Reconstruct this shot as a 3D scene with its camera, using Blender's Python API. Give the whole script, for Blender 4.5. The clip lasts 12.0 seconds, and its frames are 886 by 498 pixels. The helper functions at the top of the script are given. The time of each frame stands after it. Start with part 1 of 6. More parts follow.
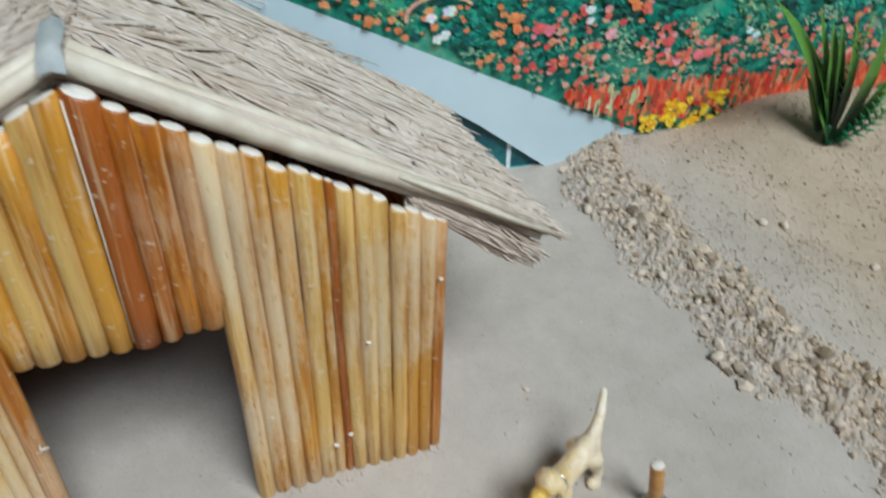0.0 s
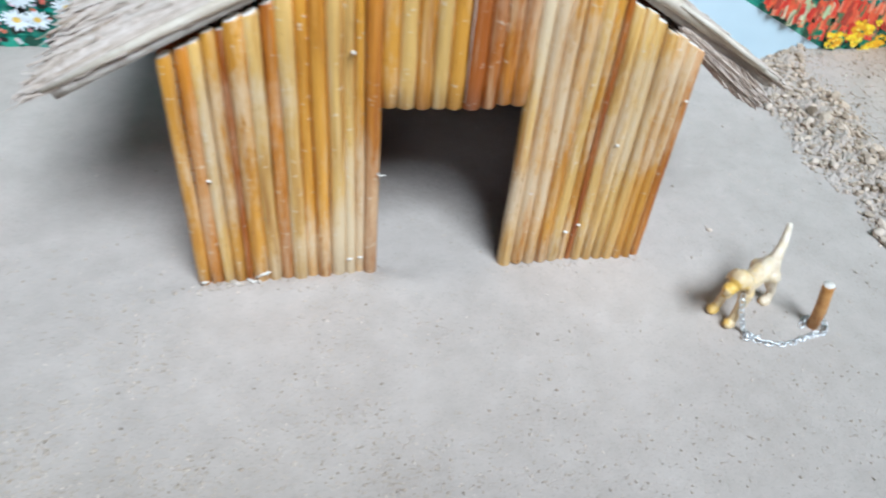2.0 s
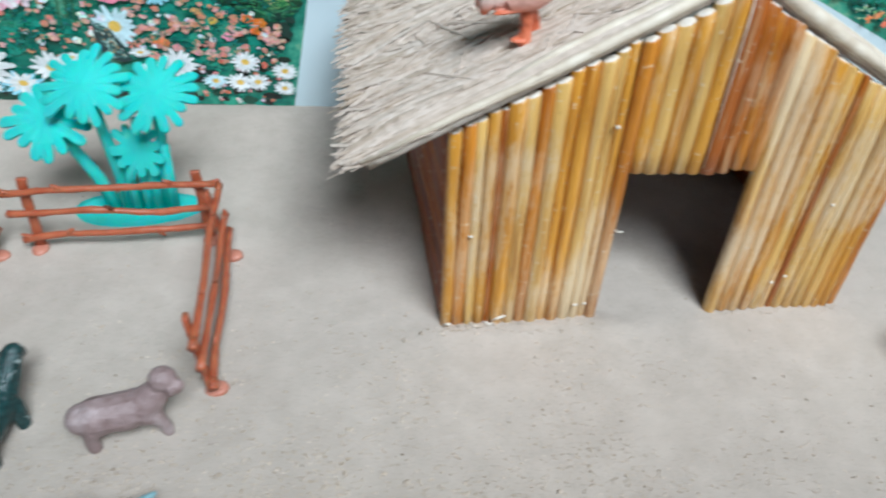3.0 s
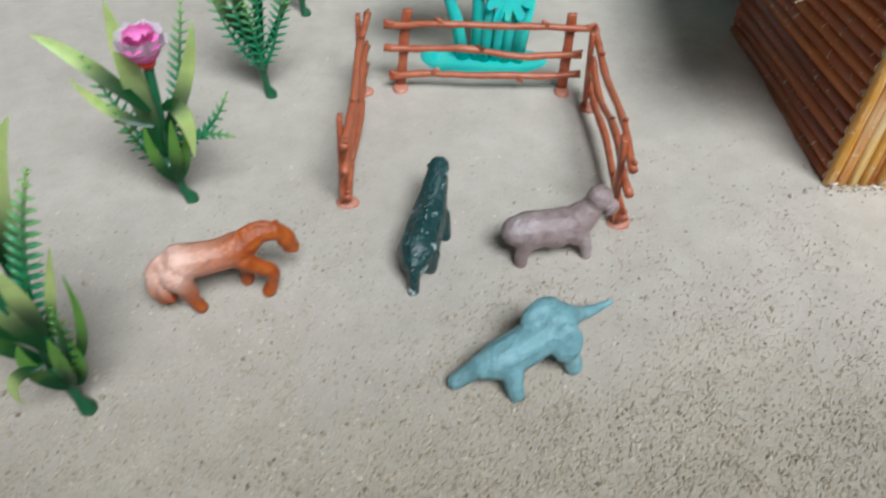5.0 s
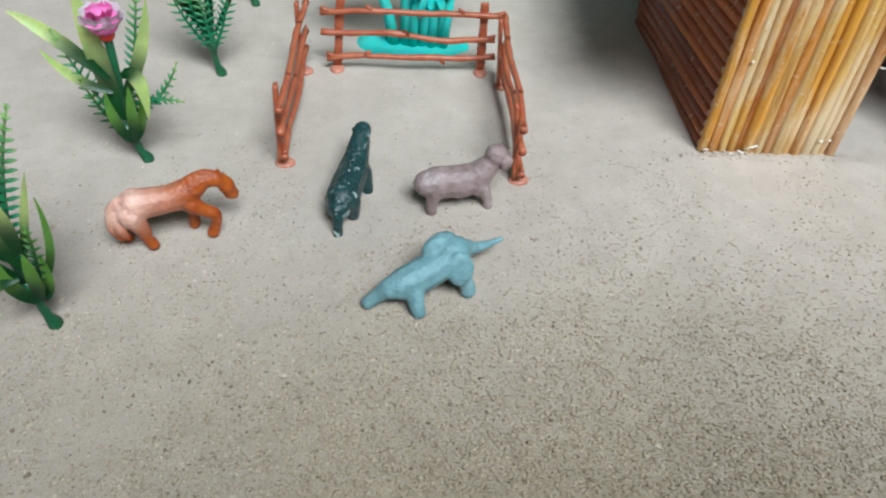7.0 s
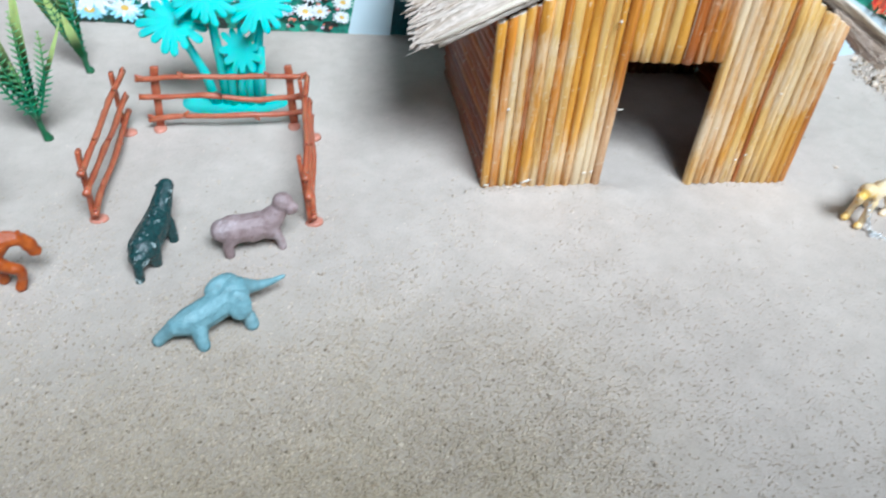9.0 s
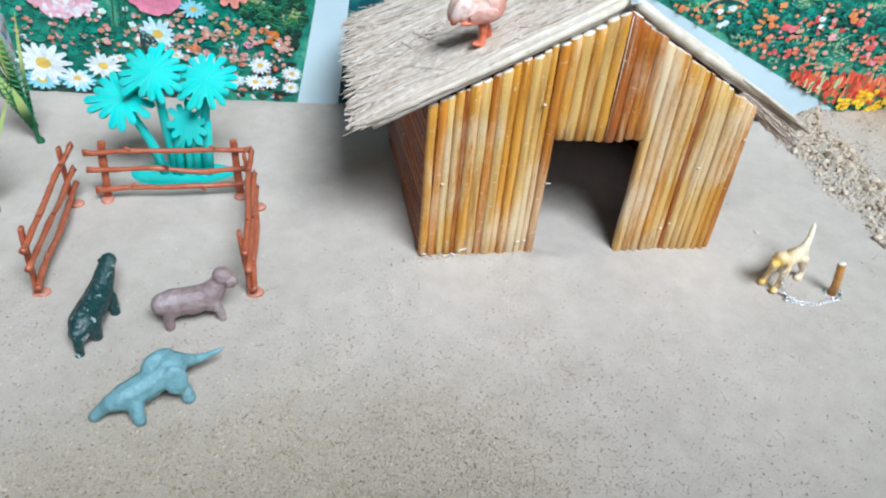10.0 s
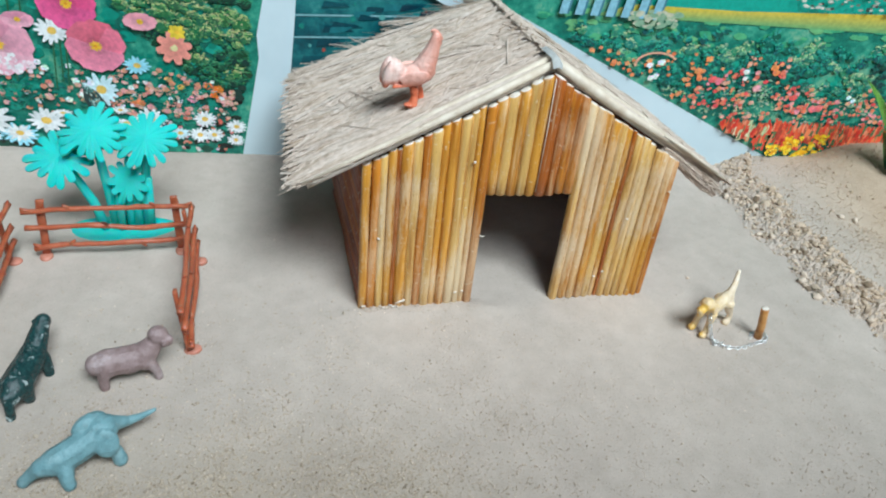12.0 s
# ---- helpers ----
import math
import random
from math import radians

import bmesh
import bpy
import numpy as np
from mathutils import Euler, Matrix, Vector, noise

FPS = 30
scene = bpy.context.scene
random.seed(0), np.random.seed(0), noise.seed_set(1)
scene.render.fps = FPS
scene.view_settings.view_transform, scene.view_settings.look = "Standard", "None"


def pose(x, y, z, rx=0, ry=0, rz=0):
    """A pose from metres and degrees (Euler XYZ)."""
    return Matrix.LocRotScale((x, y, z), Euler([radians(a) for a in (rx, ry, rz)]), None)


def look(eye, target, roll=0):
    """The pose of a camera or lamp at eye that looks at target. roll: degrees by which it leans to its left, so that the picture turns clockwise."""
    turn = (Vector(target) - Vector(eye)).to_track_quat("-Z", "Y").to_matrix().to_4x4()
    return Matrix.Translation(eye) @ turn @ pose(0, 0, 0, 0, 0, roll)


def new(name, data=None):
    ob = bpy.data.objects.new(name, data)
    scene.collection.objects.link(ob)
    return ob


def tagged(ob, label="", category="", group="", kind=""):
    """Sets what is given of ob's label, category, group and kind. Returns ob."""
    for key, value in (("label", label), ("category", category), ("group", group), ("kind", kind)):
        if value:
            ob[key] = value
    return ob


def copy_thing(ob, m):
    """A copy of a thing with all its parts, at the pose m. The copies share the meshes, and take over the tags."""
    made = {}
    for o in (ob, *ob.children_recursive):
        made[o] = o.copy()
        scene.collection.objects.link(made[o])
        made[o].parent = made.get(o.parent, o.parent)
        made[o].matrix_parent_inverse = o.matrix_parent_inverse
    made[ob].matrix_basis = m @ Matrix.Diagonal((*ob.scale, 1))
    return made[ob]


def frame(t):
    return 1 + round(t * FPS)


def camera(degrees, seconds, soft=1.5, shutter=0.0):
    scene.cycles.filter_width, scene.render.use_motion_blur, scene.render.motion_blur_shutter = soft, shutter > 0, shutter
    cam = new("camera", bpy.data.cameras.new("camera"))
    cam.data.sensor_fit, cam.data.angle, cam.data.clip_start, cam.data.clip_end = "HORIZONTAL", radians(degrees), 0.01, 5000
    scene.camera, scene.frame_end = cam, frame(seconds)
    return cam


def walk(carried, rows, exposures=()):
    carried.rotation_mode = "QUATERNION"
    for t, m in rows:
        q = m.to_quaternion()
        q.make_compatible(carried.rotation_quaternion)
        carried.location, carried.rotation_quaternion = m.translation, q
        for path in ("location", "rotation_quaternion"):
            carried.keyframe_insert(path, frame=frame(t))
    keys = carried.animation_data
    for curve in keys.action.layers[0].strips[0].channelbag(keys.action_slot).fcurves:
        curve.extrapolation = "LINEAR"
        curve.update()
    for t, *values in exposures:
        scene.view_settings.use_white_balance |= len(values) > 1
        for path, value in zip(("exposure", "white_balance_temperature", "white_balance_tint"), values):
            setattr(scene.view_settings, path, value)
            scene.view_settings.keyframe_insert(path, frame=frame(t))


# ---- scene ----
cam = camera(63.6, 12.0, 2.0, 0.5)
METRES, EYE, TILT, LEAN, TURN = 0.667, 0.2597, -2.5, 0.0, -23.7
ROWS = [
    (0.0, 0.0, 0.0, 0.0, 2.15, -36.45, -2.91),
    (0.5, 0.0279, -0.0195, -0.0151, 1.15, -39.71, -1.37),
    (1.0, -0.0042, -0.0654, -0.023, 2.77, -41.83, -0.59),
    (1.5, -0.0501, -0.1032, -0.0208, 5.46, -42.15, -0.63),
    (2.0, -0.0885, -0.157, -0.0128, 12.8, -41.62, -5.84),
    (2.5, -0.1405, -0.1887, 0.0111, 14.63, -40.56, -4.6),
    (3.0, -0.2074, -0.2191, 0.025, 16.83, -39.87, -3.38),
    (3.5, -0.2734, -0.239, 0.0136, 18.66, -40.1, -3.24),
    (5.5, -0.4108, -0.3873, -0.06, 24.6, -44.82, -2.91),
    (6.0, -0.3858, -0.4127, -0.0491, 24.03, -44.52, -4.1),
    (6.5, -0.3616, -0.417, -0.0368, 23.27, -43.98, -4.51),
    (7.0, -0.3364, -0.4162, -0.0235, 22.43, -43.53, -4.3),
    (9.0, -0.2011, -0.4259, 0.0375, 16.49, -40.46, -4.7),
    (9.5, -0.1801, -0.4242, 0.0637, 15.13, -38.37, -5.17),
    (10.0, -0.1717, -0.4231, 0.0802, 14.38, -37.0, -5.89),
    (10.5, -0.1599, -0.4189, 0.084, 13.48, -36.57, -6.11),
    (11.0, -0.1558, -0.4196, 0.0896, 12.97, -35.95, -6.6),
    (11.5, -0.1489, -0.4186, 0.1005, 12.34, -35.09, -6.7),
    (12.0, -0.1432, -0.4182, 0.1116, 11.78, -34.19, -6.67),
]
walk(cam, [(t, pose(0.1438, -0.1724, EYE, TILT, LEAN, TURN) @ pose(METRES * x, METRES * y, METRES * z, 90 + pitch, roll, yaw)) for t, x, y, z, yaw, pitch, roll in ROWS],
     [(0.0, -0.97, 5750, 0), (0.7, -0.90, 5800, 1), (1.0, -0.54, 5450, 3), (1.6, -0.50, 5400, 3), (2.5, -0.36, 5300, 4), (3.0, -0.57, 5700, 2), (3.6, -0.60, 5750, 0), (5.4, -0.54, 5850, 1), (7.2, -0.46, 5850, 1), (8.8, -0.18, 5400, 3), (9.7, -0.30, 5500, 2), (10.4, -0.40, 5550, 2), (11.4, -0.51, 5650, 1), (12.0, -0.59, 5750, 0)])

# ---- light: a window behind and to the right, in a plain room ----
world = bpy.data.worlds.new("world")
scene.world = world
world.use_nodes = True
sky = world.node_tree.nodes.new("ShaderNodeTexSky")
sky.sky_type, sky.sun_disc = "NISHITA", False
sky.sun_elevation, sky.sun_rotation = radians(45), radians(160)
background = world.node_tree.nodes["Background"]
background.inputs["Strength"].default_value = 0.12
world.node_tree.links.new(sky.outputs[0], background.inputs["Color"])

window_light = bpy.data.lights.new("window_light", "AREA")
window_light.shape, window_light.size, window_light.size_y = "RECTANGLE", 2.2, 1.8
window_light.energy, window_light.color = 455, (0.97, 0.985, 1.0)
new("window_light", window_light).matrix_world = look((0.90, -2.38, 3.86), (0.1, 0.0, 0.0))


# ---- materials ----
def material(name, rough=0.5, metal=0.0, coat=0.0):
    m = bpy.data.materials.new(name)
    m.use_nodes = True
    b = m.node_tree.nodes["Principled BSDF"]
    b.inputs["Roughness"].default_value = rough
    b.inputs["Metallic"].default_value = metal
    b.inputs["Coat Weight"].default_value = coat
    return m, m.node_tree.nodes, m.node_tree.links, b


def noise_node(n, l, scale, detail=3.0, rough=0.5, coord="Object", stretch=(1, 1, 1)):
    tc, mp, t = n.new("ShaderNodeTexCoord"), n.new("ShaderNodeMapping"), n.new("ShaderNodeTexNoise")
    mp.inputs["Scale"].default_value = stretch
    t.inputs["Scale"].default_value, t.inputs["Detail"].default_value, t.inputs["Roughness"].default_value = scale, detail, rough
    l.new(tc.outputs[coord], mp.inputs["Vector"])
    l.new(mp.outputs[0], t.inputs["Vector"])
    return t.outputs["Fac"]


def ramp(n, l, fac, stops):
    r = n.new("ShaderNodeValToRGB")
    while len(r.color_ramp.elements) < len(stops):
        r.color_ramp.elements.new(0.5)
    for e, (p, c) in zip(r.color_ramp.elements, stops):
        e.position, e.color = p, (*c, 1)
    l.new(fac, r.inputs["Fac"])
    return r.outputs["Color"]


def blend(n, l, a, b, fac, mode="MIX"):
    x = n.new("ShaderNodeMix")
    x.data_type, x.blend_type = "RGBA", mode
    for value, slot in ((fac, 0), (a, 6), (b, 7)):
        if isinstance(value, (int, float)):
            x.inputs[slot].default_value = value
        elif isinstance(value, tuple):
            x.inputs[slot].default_value = (*value, 1)
        else:
            l.new(value, x.inputs[slot])
    return x.outputs[2]


def bump(n, l, b, fac, strength, distance):
    x = n.new("ShaderNodeBump")
    x.inputs["Strength"].default_value, x.inputs["Distance"].default_value = strength, distance
    l.new(fac, x.inputs["Height"])
    l.new(x.outputs[0], b.inputs["Normal"])


def speckled(name, low, high, scale, rough=0.5, relief=0.0, fine=0.0, coat=0.0):
    m, n, l, b = material(name, rough, coat=coat)
    f = noise_node(n, l, scale, 4, 0.6)
    l.new(ramp(n, l, f, [(0.35, low), (0.65, high)]), b.inputs["Base Color"])
    if relief:
        bump(n, l, b, noise_node(n, l, fine or scale * 6, 3, 0.6), 0.6, relief)
    return m


def sand_material(name, tone=1.0, brown_from=0.405):
    m, n, l, b = material(name, 0.95)
    big, mid, grain = noise_node(n, l, 7, 4), noise_node(n, l, 60, 5, 0.65), noise_node(n, l, 900, 2, 0.7)
    c = ramp(n, l, big, [(0.3, (0.455 * tone, 0.390 * tone, 0.337 * tone)), (0.7, (0.54 * tone, 0.464 * tone, 0.404 * tone))])
    c = blend(n, l, c, ramp(n, l, mid, [(0.35, (0.8, 0.79, 0.77)), (0.65, (1.0, 1.0, 1.0))]), 0.55, "MULTIPLY")
    c = blend(n, l, c, ramp(n, l, grain, [(0.30, (0.55, 0.52, 0.48)), (0.42, (1, 1, 1)), (0.66, (1, 1, 1)), (0.74, (1.25, 1.24, 1.22))]), 0.4, "MULTIPLY")
    l.new(c, b.inputs["Base Color"])
    both = n.new("ShaderNodeMath")
    both.operation, both.inputs[1].default_value = "MULTIPLY_ADD", 0.42
    l.new(noise_node(n, l, 420, 4, 0.75), both.inputs[0])
    l.new(mid, both.inputs[2])
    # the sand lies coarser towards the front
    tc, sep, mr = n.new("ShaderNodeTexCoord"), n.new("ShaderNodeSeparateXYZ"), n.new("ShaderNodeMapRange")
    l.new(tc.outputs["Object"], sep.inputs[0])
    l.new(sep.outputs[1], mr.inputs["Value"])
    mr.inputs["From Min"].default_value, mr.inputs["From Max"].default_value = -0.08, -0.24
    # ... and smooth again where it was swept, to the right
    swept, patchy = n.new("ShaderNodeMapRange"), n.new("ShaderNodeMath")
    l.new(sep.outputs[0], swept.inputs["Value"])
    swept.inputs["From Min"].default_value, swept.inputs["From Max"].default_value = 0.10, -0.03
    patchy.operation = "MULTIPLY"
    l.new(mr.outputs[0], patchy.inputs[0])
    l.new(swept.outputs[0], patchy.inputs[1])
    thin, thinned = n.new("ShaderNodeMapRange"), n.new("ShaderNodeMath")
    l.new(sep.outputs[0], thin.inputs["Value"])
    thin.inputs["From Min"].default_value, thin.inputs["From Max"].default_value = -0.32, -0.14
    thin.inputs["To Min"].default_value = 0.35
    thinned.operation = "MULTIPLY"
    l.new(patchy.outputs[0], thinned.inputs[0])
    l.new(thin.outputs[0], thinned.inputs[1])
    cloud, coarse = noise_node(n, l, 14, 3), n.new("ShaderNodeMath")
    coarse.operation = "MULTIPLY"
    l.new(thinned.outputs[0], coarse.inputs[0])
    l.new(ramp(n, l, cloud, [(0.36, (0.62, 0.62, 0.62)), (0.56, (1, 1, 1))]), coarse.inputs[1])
    # browner earth on the mound
    brown = n.new("ShaderNodeMapRange")
    l.new(sep.outputs[0], brown.inputs["Value"])
    brown.inputs["From Min"].default_value, brown.inputs["From Max"].default_value = brown_from, brown_from + 0.09
    c = blend(n, l, c, blend(n, l, (1, 1, 1), (0.90, 0.80, 0.66), brown.outputs[0]), 1.0, "MULTIPLY")
    # single grains, each of its own tone; the shade in their gaps is coloured in
    cell = n.new("ShaderNodeTexVoronoi")
    cell.feature = "F1"
    cell.inputs["Scale"].default_value = 880
    warp, moved = n.new("ShaderNodeVectorMath"), n.new("ShaderNodeTexNoise")
    moved.inputs["Scale"].default_value = 500
    l.new(tc.outputs["Object"], moved.inputs["Vector"])
    warp.operation = "MULTIPLY_ADD"
    warp.inputs[1].default_value = (0.0016, 0.0016, 0.0016)
    l.new(moved.outputs["Color"], warp.inputs[0])
    l.new(tc.outputs["Object"], warp.inputs[2])
    l.new(warp.outputs[0], cell.inputs["Vector"])
    tone_of = n.new("ShaderNodeSeparateColor")
    l.new(cell.outputs["Color"], tone_of.inputs[0])
    shade = ramp(n, l, tone_of.outputs[0], [(0.0, (0.30, 0.27, 0.22)), (0.07, (0.62, 0.58, 0.50)), (0.25, (0.90, 0.88, 0.82)), (0.85, (1.04, 1.03, 1.0)), (1.0, (1.25, 1.25, 1.22))])
    gap_shade = ramp(n, l, cell.outputs["Distance"], [(0.45, (1, 1, 1)), (0.80, (0.60, 0.56, 0.48))])
    grains = blend(n, l, shade, gap_shade, 1.0, "MULTIPLY")
    # coarse sand is yellower; its darkening also paints in soft shade at the front
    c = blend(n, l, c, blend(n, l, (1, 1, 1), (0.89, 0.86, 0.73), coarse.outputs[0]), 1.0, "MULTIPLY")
    l.new(blend(n, l, c, blend(n, l, (1, 1, 1), grains, coarse.outputs[0]), 0.35, "MULTIPLY"), b.inputs["Base Color"])
    up = n.new("ShaderNodeMath")
    up.operation, up.inputs[0].default_value = "SUBTRACT", 1.0
    l.new(cell.outputs["Distance"], up.inputs[1])
    deep = n.new("ShaderNodeMath")
    deep.operation = "MULTIPLY"
    l.new(up.outputs[0], deep.inputs[0])
    l.new(tone_of.outputs[1], deep.inputs[1])
    rough = n.new("ShaderNodeMath")
    rough.operation = "MULTIPLY_ADD"
    l.new(deep.outputs[0], rough.inputs[0])
    l.new(coarse.outputs[0], rough.inputs[1])
    l.new(both.outputs[0], rough.inputs[2])
    bump(n, l, b, rough.outputs[0], 0.75, 0.0012)
    return m


def stick_material(name, rough, dust_and_glint=1.0):
    """Varnished cane: its hue is the object's own colour; streaks run along it, the pale ones painted highlights, with
    dull dust-covered zones and pale blisters.
    """
    m, n, l, b = material(name, rough, coat=0.2)
    b.inputs["Coat Roughness"].default_value = 0.22
    info, tc = n.new("ShaderNodeObjectInfo"), n.new("ShaderNodeTexCoord")
    spread, moved = n.new("ShaderNodeVectorMath"), n.new("ShaderNodeVectorMath")
    spread.operation, spread.inputs[0].default_value = "SCALE", (3.1, 1.7, 5.3)
    l.new(info.outputs["Random"], spread.inputs["Scale"])
    moved.operation = "ADD"
    l.new(tc.outputs["Object"], moved.inputs[0])
    l.new(spread.outputs[0], moved.inputs[1])

    def grain(stretch, detail=4.0, harsh=0.6, vector=None):
        mp, t = n.new("ShaderNodeMapping"), n.new("ShaderNodeTexNoise")
        mp.inputs["Scale"].default_value = stretch
        t.inputs["Scale"].default_value, t.inputs["Detail"].default_value, t.inputs["Roughness"].default_value = 1.0, detail, harsh
        l.new(vector or moved.outputs[0], mp.inputs["Vector"])
        l.new(mp.outputs[0], t.inputs["Vector"])
        return t.outputs["Fac"]

    def madd(a, k, c):
        x = n.new("ShaderNodeMath")
        x.operation, x.inputs[1].default_value = "MULTIPLY_ADD", k
        l.new(a, x.inputs[0])
        if isinstance(c, float):
            x.inputs[2].default_value = c
        else:
            l.new(c, x.inputs[2])
        return x.outputs[0]

    c = blend(n, l, info.outputs["Color"], ramp(n, l, grain((300, 300, 14)), [(0.30, (0.54, 0.38, 0.25)), (0.46, (0.95, 0.92, 0.88)), (0.68, (1.2, 1.2, 1.14))]), 0.6, "MULTIPLY")
    # the shade drifts along each cane
    drift = grain((150, 150, 9), 5)
    c = blend(n, l, c, ramp(n, l, drift, [(0.34, (0.56, 0.37, 0.23)), (0.44, (0.87, 0.79, 0.68)), (0.50, (1, 1, 1)), (0.64, (1.14, 1.14, 1.08))]), 0.85, "MULTIPLY")
    # worn whitish zones reach over several canes, with ragged edges; dark pits
    place = n.new("ShaderNodeNewGeometry")
    zone = grain((22, 22, 13), 2, 0.5, place.outputs["Position"])
    rag = grain((620, 620, 170), 4, 0.7)
    worn = madd(rag, 0.30, madd(drift, 0.45, madd(zone, 0.75, -0.25)))
    # how far each cane is worn stands in its colour's alpha
    dust = ramp(n, l, worn, [(0.48, (0, 0, 0)), (0.545, (0.42 * dust_and_glint,) * 3), (0.64, (0.80 * dust_and_glint,) * 3)])
    share = n.new("ShaderNodeMath")
    share.operation = "MULTIPLY"
    l.new(dust, share.inputs[0])
    l.new(info.outputs["Alpha"], share.inputs[1])
    c = blend(n, l, c, (0.72, 0.575, 0.385), share.outputs[0])
    c = blend(n, l, c, ramp(n, l, rag, [(0.29, (0.42, 0.27, 0.17)), (0.37, (1, 1, 1))]), 0.8, "MULTIPLY")
    # pale lengthwise streaks: highlights of the lit edges, painted into the colour
    c = blend(n, l, c, (0.76, 0.58, 0.34), ramp(n, l, grain((420, 420, 15), 3), [(0.57, (0, 0, 0)), (0.68, (0.40 * dust_and_glint,) * 3)]))
    dots = ramp(n, l, grain((230, 230, 430), 2, 0.5), [(0.665, (0, 0, 0)), (0.71, (0.5, 0.5, 0.5))])
    c = blend(n, l, c, (0.78, 0.66, 0.48), dots)
    l.new(c, b.inputs["Base Color"])
    l.new(ramp(n, l, worn, [(0.48, (rough,) * 3), (0.62, (rough + 0.28,) * 3)]), b.inputs["Roughness"])
    bump(n, l, b, madd(rag, 0.8, madd(dots, 1.0, 0.0)), 0.4, 0.0007)
    return m


def ink_material(name):
    """Printed paper: each shape's ink from the mesh, under a faint gloss."""
    m, n, l, b = material(name, 0.38)
    a = n.new("ShaderNodeVertexColor")
    a.layer_name = "ink"
    f = noise_node(n, l, 260, 3)
    c = blend(n, l, a.outputs["Color"], ramp(n, l, f, [(0.3, (0.88, 0.92, 0.92)), (0.7, (1.32, 1.30, 1.30))]), 0.8, "MULTIPLY")
    l.new(c, b.inputs["Base Color"])
    return m


def leaf_print(name, stops):
    """Printed foliage: leaves at two scales."""
    m, n, l, b = material(name, 0.4)
    f = noise_node(n, l, 130, 6, 0.72)
    g = noise_node(n, l, 22, 3)
    mixed = n.new("ShaderNodeMath")
    mixed.operation = "MULTIPLY_ADD"
    mixed.inputs[1].default_value = 0.6
    l.new(g, mixed.inputs[0])
    scaled = n.new("ShaderNodeMath")
    scaled.operation, scaled.inputs[1].default_value = "MULTIPLY", 0.45
    l.new(f, scaled.inputs[0])
    l.new(scaled.outputs[0], mixed.inputs[2])
    l.new(ramp(n, l, mixed.outputs[0], stops), b.inputs["Base Color"])
    return m


def leaf_material(name, tip, base, rough=0.35):
    """Moulded plastic leaf: pale towards the tip, by length along the leaf (the mesh's ink)."""
    m, n, l, b = material(name, rough)
    a = n.new("ShaderNodeVertexColor")
    a.layer_name = "ink"
    f = noise_node(n, l, 120, 3)
    sep = n.new("ShaderNodeSeparateColor")
    l.new(a.outputs["Color"], sep.inputs[0])
    c = blend(n, l, base, tip, sep.outputs[0])
    c = blend(n, l, c, ramp(n, l, f, [(0.3, (0.7, 0.75, 0.7)), (0.7, (1.1, 1.1, 1.1))]), 0.6, "MULTIPLY")
    l.new(c, b.inputs["Base Color"])
    b.inputs["Transmission Weight"].default_value = 0.0
    b.inputs["Subsurface Weight"].default_value, b.inputs["Subsurface Scale"].default_value = 0.45, 0.003
    return m


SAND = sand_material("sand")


def by_grain(m, stops):
    """Each loose grain or clod of its own shade."""
    n, l = m.node_tree.nodes, m.node_tree.links
    slot, g = n["Principled BSDF"].inputs["Base Color"], n.new("ShaderNodeNewGeometry")
    l.new(blend(n, l, slot.links[0].from_socket, ramp(n, l, g.outputs["Random Per Island"], stops), 1.0, "MULTIPLY"), slot)
    return m


CLOD = by_grain(sand_material("clod_sand", 1.30, 0.365), [(0.0, (0.30, 0.26, 0.20)), (0.14, (0.56, 0.51, 0.43)), (0.45, (0.88, 0.83, 0.74)), (1.0, (1.08, 1.03, 0.95))])
EARTH = sand_material("crumbled_earth", 1.1, 0.365)
GRAIN = by_grain(sand_material("grain_sand", 1.05), [(0.0, (0.42, 0.38, 0.31)), (0.03, (0.78, 0.74, 0.66)), (0.2, (0.96, 0.93, 0.86)), (0.9, (1.10, 1.08, 1.02)), (1.0, (1.35, 1.35, 1.32))])
WALL = speckled("wall_paint", (0.48, 0.48, 0.468), (0.54, 0.54, 0.528), 3, 0.9, 0.0006, 90)
DARK_WALL = speckled("dark_wall_paint", (0.07, 0.065, 0.06), (0.10, 0.095, 0.085), 3, 0.8, 0.0006, 90)
FLOOR = speckled("floor_cement", (0.10, 0.095, 0.085), (0.15, 0.145, 0.13), 5, 0.8, 0.0008, 60)
CANE = stick_material("varnished_cane", 0.36)
CANE_RED = stick_material("dark_cane", 0.5, 0.12)
PEG = speckled("reddish_cane", (0.42, 0.18, 0.045), (0.57, 0.30, 0.10), 160, 0.4, 0.0004)
PITH = speckled("cut_cane_end", (0.70, 0.62, 0.52), (0.84, 0.79, 0.72), 300, 0.85, 0.0004)
POLE = speckled("pale_cane", (0.60, 0.50, 0.385), (0.74, 0.655, 0.535), 90, 0.55, 0.0004, 200)
TAPE = speckled("grey_tape", (0.68, 0.70, 0.69), (0.80, 0.82, 0.81), 90, 0.5, 0.0006, 240)
LINING = speckled("grey_lining", (0.22, 0.24, 0.21), (0.36, 0.37, 0.33), 200, 0.7, 0.0004)
ORANGE = speckled("terracotta_plastic", (0.34, 0.080, 0.034), (0.44, 0.130, 0.060), 150, 0.38, 0.0006, 380)
FOOT = speckled("pale_terracotta_plastic", (0.46, 0.17, 0.11), (0.56, 0.24, 0.17), 150, 0.4, 0.0004, 380)
TEAL = speckled("turquoise_plastic", (0.075, 0.54, 0.50), (0.085, 0.58, 0.54), 40, 0.9)
TEAL.node_tree.nodes["Principled BSDF"].inputs["Specular IOR Level"].default_value = 0.1
